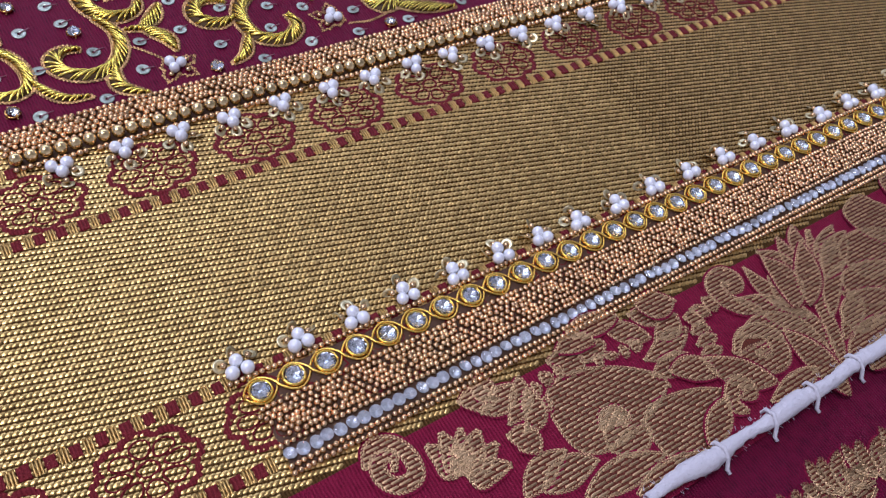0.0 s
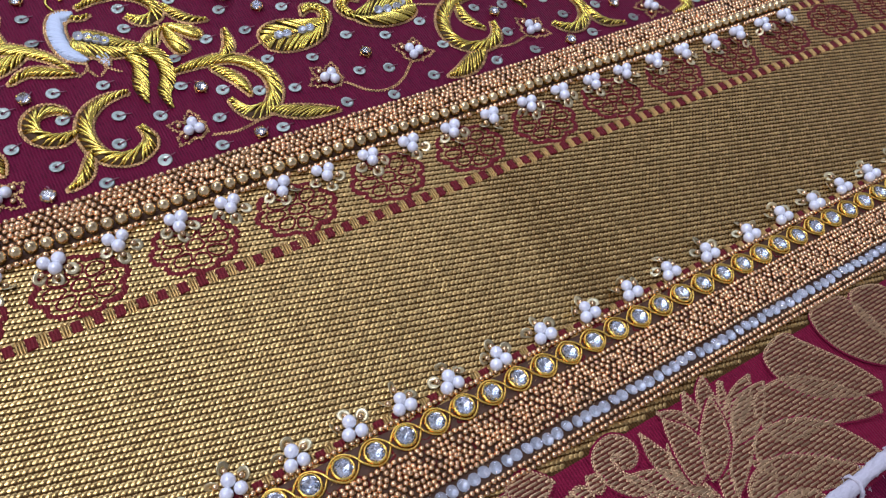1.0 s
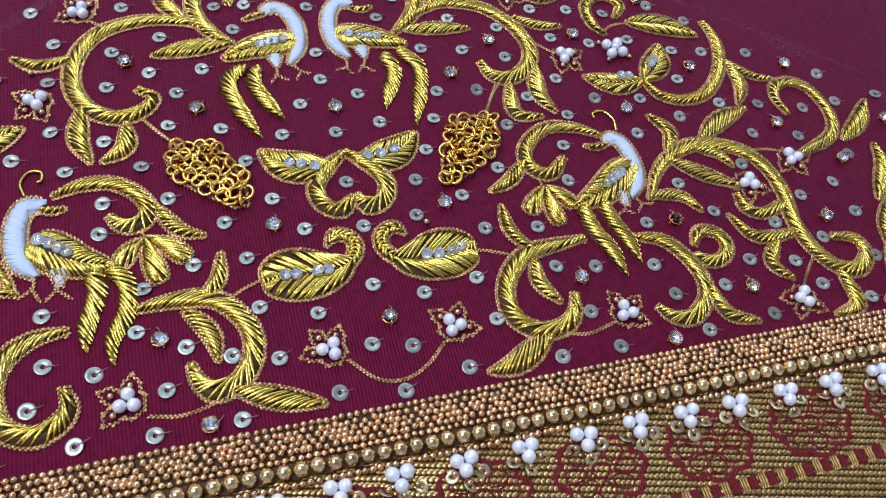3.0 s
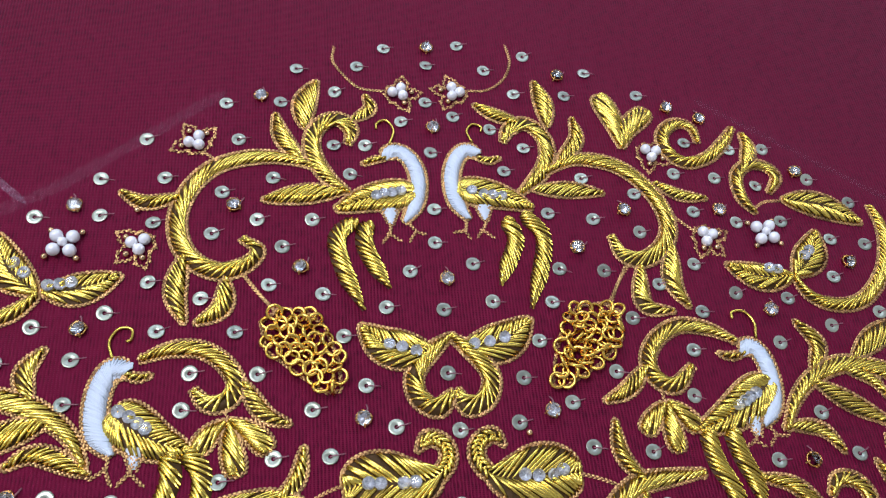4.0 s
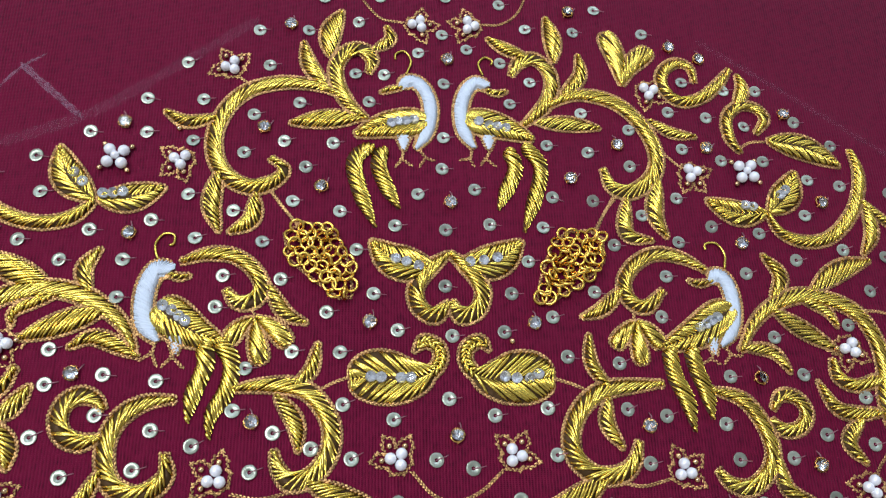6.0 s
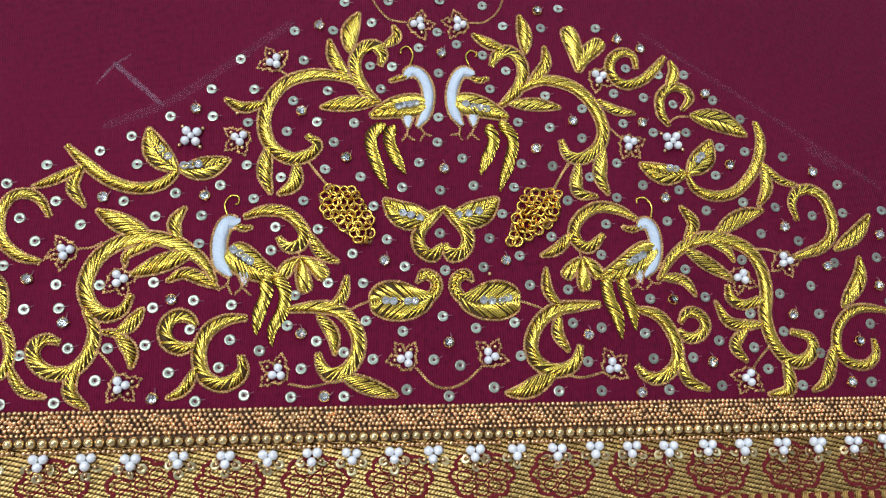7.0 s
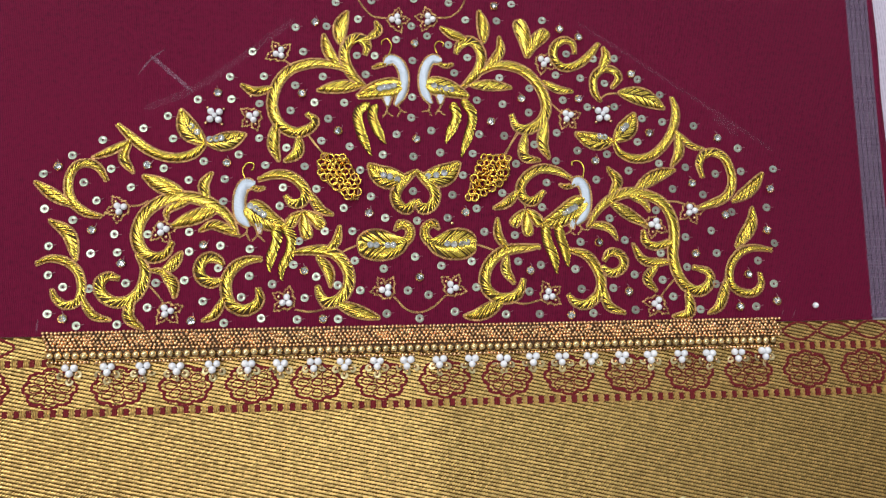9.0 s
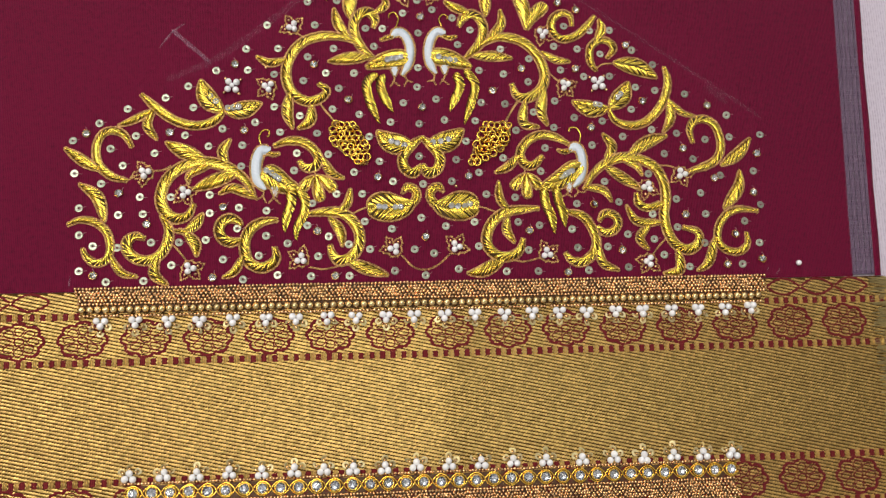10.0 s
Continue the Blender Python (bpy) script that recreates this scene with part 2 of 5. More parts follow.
def worked(points, width, profile, slant=36, vee=False, pitch=1.45, pad=0.8, r=0.46, jitter=0.12):
    """Purl filling over a cushion along a spine; returns the filling and its corded outline."""
    rng = random.Random(round(points[0][0] * 31 + points[0][1] * 17))
    path = spline(points, 0.35)
    s = np.linspace(0, 1, len(path))
    half = np.maximum(profile(s) * (0.91 * width / 2 - 0.60), 0.12)
    fill = Shape()
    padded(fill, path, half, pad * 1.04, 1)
    t, n = frames_of(path)
    left, right = path + n * half[:, None], path - n * half[:, None]
    last = len(path) - 1
    length = 0.35 * last
    count = max(3, int(length / pitch))

    def reach(i, way, slope):
        j = i
        while 0 < j + way <= last and abs(j - i) * 0.35 * slope < half[j]:
            j += way
        return min(max(j, 0), last)

    def lay(p0, p1):
        size = np.linalg.norm(p1 - p0)
        if size > 0.5:
            stitch(fill, (p0 + p1) / 2, (p1 - p0) / size, size / 2 * rng.uniform(0.95, 1.04), r, pad * (0.6 if vee else 1.0), z=0.25 if vee else 0.1)

    slope = math.tan(radians(slant))
    skip = max(2, int(pitch / 0.35 * 0.8))
    for j in range(reach(last, -1, slope) + skip, last, skip):
        lay(path[int(j + (last - j) * 0.7)], right[j])
        if vee:
            lay(path[int(j + (last - j) * 0.7)], left[j])
    if not vee:
        for j in range(skip, reach(0, 1, slope), skip):
            lay(path[int(j * 0.3)], left[j])
    for k in range(count):
        i = min(last, int((k + 0.5 + rng.uniform(-jitter, jitter)) / count * len(path)))
        slope = math.tan(radians(slant + rng.uniform(-4, 4)))
        if vee:
            ends = [(path[i], left[reach(i, -1, slope)]), (path[i], right[reach(i, -1, slope)])]
        else:
            ends = [(left[reach(i, 1, slope)], right[reach(i, -1, slope)])]
        for p0, p1 in ends:
            lay(p0, p1)
    left, right = edges_of(path, half + 0.36)
    cord = Shape()
    links(cord, np.vstack([left, right[::-1], left[:2]]))
    return fill, cord


FILL, CORD = [ZARI, ZARI_SHADED_BASE], [CHAIN]


def element(name, parent, points, width, profile, label="", **how):
    fill, cord = worked(points, width, profile, **how)
    ob = world_part(name, fill.mesh(name, FILL), parent, label)
    world_part("outline", cord.mesh("outline", CORD), ob, "")
    return ob


def stem(parent, points, width):
    return element("stem", parent, points, width, stem_width, slant=27, pitch=1.28, r=0.40, pad=0.9)


def leaf(parent, points, width, vee=False):
    return element("leaf", parent, points, width, leaf_width, slant=34, vee=vee, pitch=1.15, r=0.38)


def petal(parent, points, width):
    return element("petal", parent, points, width, wing_width, slant=22, pitch=1.15, r=0.39)


def plume(parent, points, width):
    fill, _ = worked(points, width + 1.5, plume_width, slant=38, pitch=1.12, r=0.42)
    return world_part("plume", fill.mesh("plume", FILL), parent)


def paisley(parent, points, width):
    return element("paisley", parent, points, width, paisley_width, slant=40, vee=True, pitch=1.05, r=0.42)


def thread(parent, points):
    cord = Shape()
    links(cord, spline(points, 0.3), 0.24, 0.85)
    return world_part("thread", cord.mesh("thread", CORD), parent)


def sprig(x, y, label, category="embroidery", name="embroidered_sprig", group="gold sprigs on the maroon cloth"):
    return thing(name, label, category, group, (x, y, 0))


def ball(shape, c, r, rings=6, segs=10, flat=1.0, slot=0):
    a = np.linspace(0, math.pi, rings + 1)[1:-1]
    b = np.linspace(0, 2 * math.pi, segs, endpoint=False)
    v = [(c[0] + r * math.sin(i) * math.cos(j), c[1] + r * math.sin(i) * math.sin(j), c[2] + r * flat * math.cos(i)) for i in a for j in b]
    top, low = len(v), len(v) + 1
    v += [(c[0], c[1], c[2] + r * flat), (c[0], c[1], c[2] - r * flat)]
    f = list(grid_faces(rings - 1, segs)) + [(top, (j + 1) % segs, j) for j in range(segs)]
    base = (rings - 2) * segs
    f += [(low, base + j, base + (j + 1) % segs) for j in range(segs)]
    shape.add(v, f, slot)


def ball_mesh(name, r, mat, rings=8, segs=14, flat=1.0):
    s = Shape()
    ball(s, (0, 0, 0), r, rings, segs, flat)
    return s.mesh(name, [mat])


def torus(shape, c, R, r, tilt=(0, 0), segs=16, sides=6, slot=0):
    turn = np.array(Euler((tilt[0], tilt[1], 0)).to_matrix())
    v = []
    for i in range(segs):
        a = 2 * math.pi * i / segs
        for j in range(sides):
            b = 2 * math.pi * j / sides
            v.append(((R + r * math.cos(b)) * math.cos(a), (R + r * math.cos(b)) * math.sin(a), r * math.sin(b)))
    v = np.array(v) @ turn.T + np.array(c)
    f = [(i * sides + j, i * sides + (j + 1) % sides, ((i + 1) % segs) * sides + (j + 1) % sides, ((i + 1) % segs) * sides + j)
         for i in range(segs) for j in range(sides)]
    shape.add(v, f, slot)


def lathe(shape, profile, segs=16, slot=0, c=(0, 0, 0)):
    v = [(c[0] + r * math.cos(a), c[1] + r * math.sin(a), c[2] + z) for r, z in profile for a in np.linspace(0, 2 * math.pi, segs, endpoint=False)]
    shape.add(v, grid_faces(len(profile), segs), slot)


def crystal(shape, r, z, segs=8, depth=0.6):
    """A brilliant-cut top of table and crown facets over a foiled pavilion (second material)."""
    a = np.linspace(0, 2 * math.pi, segs, endpoint=False)
    half = a + math.pi / segs
    v = [(0.52 * r * math.cos(i), 0.52 * r * math.sin(i), z + 0.50 * r) for i in a]
    v += [(0.82 * r * math.cos(i), 0.82 * r * math.sin(i), z + 0.28 * r) for i in half]
    v += [(r * math.cos(i), r * math.sin(i), z) for i in a]
    faces = [tuple(range(segs))]
    for j in range(segs):
        k = (j + 1) % segs
        faces += [(j, segs + j, k), (j, 2 * segs + j, segs + j), (k, segs + j, 2 * segs + k), (segs + j, 2 * segs + j, 2 * segs + k)]
    for f in faces:
        shape.add([v[i] for i in f], [tuple(range(len(f)))], 0)
    deep = max(0.12, z - depth * r)
    for j in range(2 * segs):
        b, c = math.pi * j / segs, math.pi * (j + 1) / segs
        m = (b + c) / 2
        ring = [(0.98 * r * math.cos(b), 0.98 * r * math.sin(b), z - 0.02), (0.98 * r * math.cos(c), 0.98 * r * math.sin(c), z - 0.02)]
        inner = (0.5 * r * math.cos(m), 0.5 * r * math.sin(m), z - 0.02 - 0.5 * (z - deep))
        shape.add([*ring, inner], [(0, 1, 2)], 1)
        shape.add([ring[1], (0.98 * r * math.cos(c) * 0.5, 0.98 * r * math.sin(c) * 0.5, inner[2]), inner], [(0, 1, 2)], 1)
        shape.add([inner, (0.5 * r * math.cos(c), 0.5 * r * math.sin(c), inner[2]), (0, 0, deep)], [(0, 1, 2)], 1)
        shape.add([(0.5 * r * math.cos(b), 0.5 * r * math.sin(b), inner[2]), inner, (0, 0, deep)], [(0, 1, 2)], 1)
        shape.add([ring[0], inner, (0.5 * r * math.cos(b), 0.5 * r * math.sin(b), inner[2])], [(0, 1, 2)], 1)


PEARL_MESH = ball_mesh("pearl", 1.48, PEARL)
PEARL_SMALL = ball_mesh("pearl", 1.36, PEARL)
GOLD_BEAD = ball_mesh("gold_bead", 0.75, SMALL_BEAD, 6, 10, 0.9)


def place(name, data, parent, x, y, z, rz=0.0, rx=0.0, ry=0.0, scale=1.0, label=""):
    ob = part(name, data, parent, label)
    ob.location = (x * MM, y * MM, z * MM)
    ob.rotation_euler = (rx, ry, rz)
    ob.scale = (scale,) * 3
    return ob


# ---------------------------------------------------------------- the setting
def box(shape, lo, hi, slot=0):
    (x0, y0, z0), (x1, y1, z1) = lo, hi
    v = [(x0, y0, z0), (x1, y0, z0), (x1, y1, z0), (x0, y1, z0), (x0, y0, z1), (x1, y0, z1), (x1, y1, z1), (x0, y1, z1)]
    shape.add(v, [(0, 3, 2, 1), (4, 5, 6, 7), (0, 1, 5, 4), (1, 2, 6, 5), (2, 3, 7, 6), (3, 0, 4, 7)], slot)


def setting(name, boxes, mat, label):
    s = Shape()
    for lo, hi in boxes:
        box(s, lo, hi)
    return tagged(new(name, s.mesh(name, [mat], False)), label, kind="structure")


def build_room():
    setting("wall_east", [((1500, -1500, -700), (1600, 1500, 1900))], PLASTER, "plain pale plastered room wall")
    setting("wall_north", [((-1500, 1500, -700), (1500, 1600, 1900))], PLASTER, "plain pale plastered room wall")
    setting("wall_south", [((-1500, -1600, -700), (1500, -1500, 1900))], PLASTER, "plain pale plastered room wall")
    setting("wall_west", [((-1500, -1500, -700), (-1400, -400, 1900)), ((-1500, 1000, -700), (-1400, 1500, 1900)),
                          ((-1500, -400, -700), (-1400, 1000, 350)), ((-1500, -400, 1550), (-1400, 1000, 1900))], PLASTER,
            "plain pale plastered room wall with a window opening")
    setting("ceiling", [((-1600, -1600, 1900), (1600, 1600, 2000))], PLASTER, "plain pale plastered ceiling")
    setting("floor", [((-1600, -1600, -800), (1600, 1600, -700))], WOOD, "plain brown floor of the room")
    s = Shape()
    xs, ys = np.linspace(-900, 900, 60), np.linspace(-700, 800, 50)
    v = [(x, y, -2.2 + 0.5 * math.sin(x / 31 + y / 47) * math.sin(y / 23)) for y in ys for x in xs]
    s.add(v, grid_faces(50, 60, False))
    box(s, (-900, -700, -40), (900, 800, -3.2))
    bed = tagged(new("table", s.mesh("table", [SHEET])), "table covered with a white woven cotton cloth", "table", kind="structure")
    leg = Shape()
    box(leg, (-30, -30, -700), (30, 30, -40))
    me = leg.mesh("leg", [WOOD], False)
    for x in (-850, 850):
        for y in (-650, 750):
            place("leg", me, bed, x, y, 0)


build_room()


# ---------------------------------------------------------------- the cloth
def right_edge(y):
    """Where the close weave of the cloth ends and the open selvedge begins."""
    return 191.5 + 0.053 * max(y, 0) + (15.0 if y < -0.4 else 0.0)


def sheet_of(y0, y1, nx=60, ny=24, z=0.0, x0=-330.0):
    s = Shape()
    v = []
    for j in range(ny + 1):
        y = y0 + (y1 - y0) * j / ny
        for i in range(nx + 1):
            v.append((x0 + (right_edge(y) - x0) * i / nx, y, z))
    s.add(v, grid_faces(ny + 1, nx + 1, False))
    return s


cloth = thing("blouse_fabric", "maroon silk blouse fabric with wide woven gold border, lying flat", "fabric")
field = part("silk_field", sheet_of(-0.39, 330).mesh("silk_field", [MAROON]), cloth, "plain maroon silk with fine ribs")
border = part("zari_border", sheet_of(-104, -0.5, z=0.02).mesh("zari_border", [GOLD_GROUND]), cloth, "woven gold zari border")
panel = part("brocade_panel", sheet_of(-141, -104, z=0.0).mesh("brocade_panel", [MAROON_WOVEN]), cloth, "maroon brocade with woven gold foliage")

# a second layer of the same brocade that lies below the basted edge
lower = thing("lower_brocade", "maroon brocade fabric with gold woven leaves, lying under the basted edge", "fabric")
part("brocade_ground", sheet_of(-300, -140, z=-1.2).mesh("brocade_ground", [MAROON]), lower)


def floats(y0, y1, x0=-225.0, x1=222.0, step=1.08, drop=0.255, row=1.46, wide=0.98, high=0.32, z=0.03, keep=None, seed=3):
    """Weft floats of gold thread, laid in twill steps."""
    rng = np.random.default_rng(seed)
    pts = []
    for i in range(int((x1 - x0) / step)):
        x = x0 + i * step
        off = (-drop * i) % row
        for j in range(int((y1 - y0) / row) + 2):
            y = y0 + off + (j - 1) * row
            if y0 + wide / 2 < y < y1 - wide / 2 and x < right_edge(y) - 0.5 and (keep is None or keep(x, y)):
                pts.append((x, y))
    pts = np.array(pts)
    n = len(pts)
    L = step * np.where(pts[:, 0] < 3, 0.66, 0.57) * rng.uniform(0.92, 1.08, n)
    W = wide / 2 * rng.uniform(0.85, 1.08, n)
    H = high * rng.uniform(0.75, 1.2, n)
    lean = rng.normal(0, 0.05, n)
    u = np.array([-1, -0.35, 0.35, 1])
    w = np.array([-1, 0, 1])
    v = np.zeros((n, 4, 3, 3))
    v[..., 0] = pts[:, 0, None, None] + L[:, None, None] * u[None, :, None]
    v[..., 1] = pts[:, 1, None, None] + W[:, None, None] * (w[None, None, :] * np.array([0.55, 1, 1, 0.55])[None, :, None]) + (lean[:, None, None] + 0.14) * u[None, :, None]
    slope = np.where(pts[:, 0] > 5, -0.06 - 0.07 * np.exp(-np.abs(pts[:, 0] - 14) / 9), 0.0) * L
    v[..., 2] = z + slope[:, None, None] * u[None, :, None] + H[:, None, None] * (np.array([0.35, 1, 1, 0.35])[None, :, None]) * (1 - 0.85 * np.abs(w))[None, None, :]
    base = grid_faces(4, 3, False)
    faces = [tuple(k + 12 * i for k in f) for i in range(n) for f in base]
    s = Shape()
    s.v.append(v.reshape(-1, 3))
    s.f, s.s, s.n = faces, [0] * len(faces), 12 * n
    return s


tagged(part("twill_weave", floats(-103.8, -0.6).mesh("twill_weave", [GOLD_WEAVE]), border, "twill of gold metallic thread"), kind="stuff")


def ribbon(shape, path, width, z=0.42, slot=0, closed=False):
    """A line of maroon thread woven into the gold."""
    p = np.array(path, float)
    t, n = frames_of(p)
    w = np.full(len(p), width / 2)
    v = np.zeros((len(p), 3, 3))
    v[:, :, :2] = p[:, None] + n[:, None] * (w[:, None] * np.array([-1, 0, 1]))[:, :, None]
    v[:, :, 2] = z + np.array([-0.3, 0.06, -0.3])
    shape.add(v.reshape(-1, 3), grid_faces(len(p), 3, False), slot)


def medallion_mesh(rx, ry):
    s = Shape()
    a = np.linspace(0, 2 * math.pi, 97)
    r = 0.84 + 0.17 * np.abs(np.cos(4 * a)) ** 0.8
    ribbon(s, np.stack([rx * r * np.cos(a), ry * r * np.sin(a)], 1), 1.5)
    for k in range(8):
        b = k * math.pi / 4
        loop = []
        for u in np.linspace(0, 2 * math.pi, 17):
            q, w = 0.55 + 0.24 * math.cos(u), 0.185 * math.sin(u) * (1 + 0.25 * math.cos(u))
            loop.append((rx * (q * math.cos(b) - w * math.sin(b)), ry * (q * math.sin(b) + w * math.cos(b))))
        ribbon(s, loop, 0.52, 0.45)
    a = np.linspace(0, 2 * math.pi, 25)
    ribbon(s, np.stack([rx * 0.2 * np.cos(a), ry * 0.2 * np.sin(a)], 1), 0.7)
    return s.mesh("medallion", [BORDER_RED])


MEDALLION = medallion_mesh(9.9, 7.5)
for k in range(16):
    place("medallion", MEDALLION, border, -195.5 + 25.35 * k, -20.6, 0, label="eight-petalled flower woven in maroon outline")
    place("medallion", MEDALLION, border, -197.5 + 25.35 * k, -87.2, 0, label="eight-petalled flower woven in maroon outline")


s = Shape()
s.add([(-1.0, -1.35, 0.42), (1.0, -1.3, 0.42), (1.0, 1.35, 0.42), (-1.0, 1.3, 0.42), (-1.15, -1.5, 0.0), (1.15, -1.5, 0.0), (1.15, 1.5, 0.0), (-1.15, 1.5, 0.0)],
      [(0, 1, 2, 3), (0, 4, 5, 1), (1, 5, 6, 2), (2, 6, 7, 3), (3, 7, 4, 0)])
SQUARE = s.mesh("woven_square", [BORDER_RED], False)
s = Shape()
for q in (-0.62, 0.0, 0.62):
    tube(s, [(q, -1.5, 0.1), (q, -1.1, 0.42), (q, 1.1, 0.42), (q, 1.5, 0.1)], 0.28, 6)
BLOCK = s.mesh("woven_block", [GOLD_BLOCK])
rng = random.Random(30)
for y, inner in ((-10.8, 147), (-30.0, 0), (-78.0, 0), (-97.0, 125)):
    x = -215.0
    while x < right_edge(y) - 2:
        if abs(x) > inner:
            place("woven_square", SQUARE, border, x + rng.uniform(-0.15, 0.15), y + rng.uniform(-0.12, 0.12), 0, scale=rng.uniform(0.92, 1.06))
            place("woven_block", BLOCK, border, x + 2.25, y, 0)
        x += 4.5

# lens shapes along the upper edge of the border, where the trim leaves it bare
s = Shape()
for q in (-1, 1):
    ribbon(s, [(u, q * 3.6 * math.cos(u / 7.9 * math.pi / 2)) for u in np.linspace(-7.6, 7.6, 13)], 1.2)
LENS = s.mesh("woven_lens", [BORDER_RED])
for x in (-214, -198.1, -182.2, -166.3, 158.0, 173.9, 189.8):
    place("woven_lens", LENS, border, x, -4.6, 0)


# open selvedge: grey warp stripes that let the table show, a narrow closely woven hem, and loose threads
def selvedge():
    s = Shape()
    rng = random.Random(5)
    ys = np.linspace(0.5, 330, 70)
    for k, off in enumerate((0.25, 0.9, 1.5, 2.5, 3.1, 3.7, 4.9, 5.5, 6.1, 7.3, 7.9, 8.5, 9.6, 10.2)):
        tube(s, [(right_edge(y) + off + 0.12 * noise.noise((y * 0.05, k, 0)), y, -0.1) for y in ys], 0.24, 4)
    y = 0.6
    while y < 330:
        x = right_edge(y)
        tube(s, [(x - 0.5, y, -0.15), (x + 5, y + rng.uniform(-0.2, 0.2), -0.3), (x + 10.6, y, -0.15)], 0.17 if rng.random() < 0.8 else 0.3, 4)
        y += 0.62
    return s.mesh("selvedge_fringe", [SELVEDGE])


s = Shape()
v = [(right_edge(y) + 10.4 + (2.9 + 0.25 * math.sin(y / 9)) * u, y, 0.04 + 0.35 * math.sin(math.pi * u)) for y in np.linspace(-0.39, 330, 90) for u in (0, 0.25, 0.5, 0.75, 1)]
s.add(v, grid_faces(90, 5, False))
part("hem", s.mesh("hem", [MAROON]), cloth, "narrow closely woven maroon hem")
tagged(part("selvedge_fringe", selvedge(), cloth, "open grey selvedge threads over the white table"), kind="stuff")
s = Shape()
rng = random.Random(8)
for k in range(620):
    y = rng.uniform(-103, -1)
    x = right_edge(y) - rng.uniform(0, 9)
    tube(s, [(x, y, 0.35), (x + rng.uniform(6, 9), y + rng.uniform(-0.4, 0.4), 0.15), (x + rng.uniform(14, 22), y + rng.uniform(-0.8, 0.8), -0.9)], 0.2, 4)
tagged(part("loose_threads", s.mesh("loose_threads", [GREEN_THREAD]), border, "loose gold and green weft ends"), kind="stuff")


# tailor's chalk marks: thin broken strokes lying on the silk
def chalk(points, width, seed, mat=CHALK):
    s = Shape()
    r = random.Random(seed)
    path = spline(points, 0.8)
    half = [width / 2 * (0.7 + 0.3 * noise.noise((i * 0.2, seed, 0))) * min(1, 0.3 + 0.2 * i, 0.3 + 0.2 * (len(path) - 1 - i)) for i in range(len(path))]
    left, right = edges_of(path, np.array(half))
    v = [(*p, 0.05) for pair in zip(left, path, right) for p in pair]
    s.add(v, grid_faces(len(path), 3, False))
    return s.mesh("chalk_mark", [mat], False)


# ---------------------------------------------------------------- brocade foliage
def flat_leaf(shape, points, width, profile=leaf_width, z=0.06):
    """A woven gold shape: weft lines within a leaf outline, with a rim of gold thread and a maroon edge under it."""
    path = spline(points, 0.4)
    half = np.maximum(profile(np.linspace(0, 1, len(path))) * width / 2, 0.15)
    left, right = edges_of(path, half + 0.85)
    s0 = [(*p, z - 0.02) for pair in zip(left, right) for p in pair]
    s0 = [(x, y, q + 0.03 * k / len(s0)) for k, (x, y, q) in enumerate(s0)]
    shape.add(s0, grid_faces(len(path), 2, False), 1)
    left, right = edges_of(path, half)
    s1 = [(*p, z - 0.01 + 0.03 * k / len(path)) for k, pair in enumerate(zip(left, right)) for p in pair]
    shape.add(s1, grid_faces(len(path), 2, False), 2)
    z += 0.03
    poly = np.vstack([left, right[::-1]])
    lo, hi = poly.min(0), poly.max(0)
    y = lo[1]
    j = 0
    while y < hi[1]:
        a, b = poly, np.roll(poly, -1, 0)
        hit = (a[:, 1] > y) != (b[:, 1] > y)
        xs = np.sort(a[hit, 0] + (y - a[hit, 1]) / (b[hit, 1] - a[hit, 1]) * (b[hit, 0] - a[hit, 0]))
        for k in range(0, len(xs) - 1, 2):
            x = xs[k] - ((xs[k] + 1.3 * j) % 3.1)
            while x < xs[k + 1]:
                x0, x1 = max(x + 0.05, xs[k]), min(x + 3.10, xs[k + 1])
                if x1 - x0 > 0.25:
                    h, m, n = 0.27, x0 + 0.12 * (x1 - x0), x0 + 0.88 * (x1 - x0)
                    shape.add([(x0, y, z), (m, y - h, z), (n, y - h - 0.06, z), (x1, y - 0.1, z), (n, y + h - 0.06, z), (m, y + h, z), (m, y, z + 0.17), (n, y - 0.05, z + 0.17)],
                              [(0, 1, 6), (1, 2, 7, 6), (2, 3, 7), (3, 4, 7), (4, 5, 6, 7), (5, 0, 6)])
                x += 3.1
        y += 0.96
        j += 1
    links(shape, np.vstack([poly, poly[:1]]), 0.20, 0.8, 0, z + 0.1)


WOVEN_COUNT = [0]


def brocade(parent, name, points, width, profile=leaf_width):
    s = Shape()
    WOVEN_COUNT[0] += 1
    flat_leaf(s, points, width * 1.15 + 0.7, profile, 0.06 + 0.009 * WOVEN_COUNT[0])
    return part(name, s.mesh(name, [BROCADE, MAROON_WOVEN, BROCADE_GROUND]), parent)


# ---------------------------------------------------------------- beaded trims
SEED = ball_mesh("bead", 1.0, SMALL_BEAD, 6, 9, 0.92)
ROUND = ball_mesh("round_bead", 1.56, BIG_BEAD, 8, 14)


def bead_row(parent, x0, x1, y, pitch, keep, rest, rng, wob=0.12, skip=0, r=0.80):
    """Beads on a couched thread; those within keep are parts of their own, the rest are gathered."""
    x, k = x0, 0
    while x <= x1:
        k += 1
        if not (skip and k % skip == 0):
            c = (x + rng.uniform(-0.12, 0.12), y + rng.uniform(-wob, wob), 0.75 + rng.uniform(-0.08, 0.08))
            if keep[0] < x < keep[1]:
                place("bead", SEED, parent, *c, rz=rng.uniform(0, 3), scale=r * rng.uniform(0.92, 1.06))
            else:
                ball(rest, c, r * rng.uniform(0.92, 1.06), 5, 8, 0.92)
        x += pitch


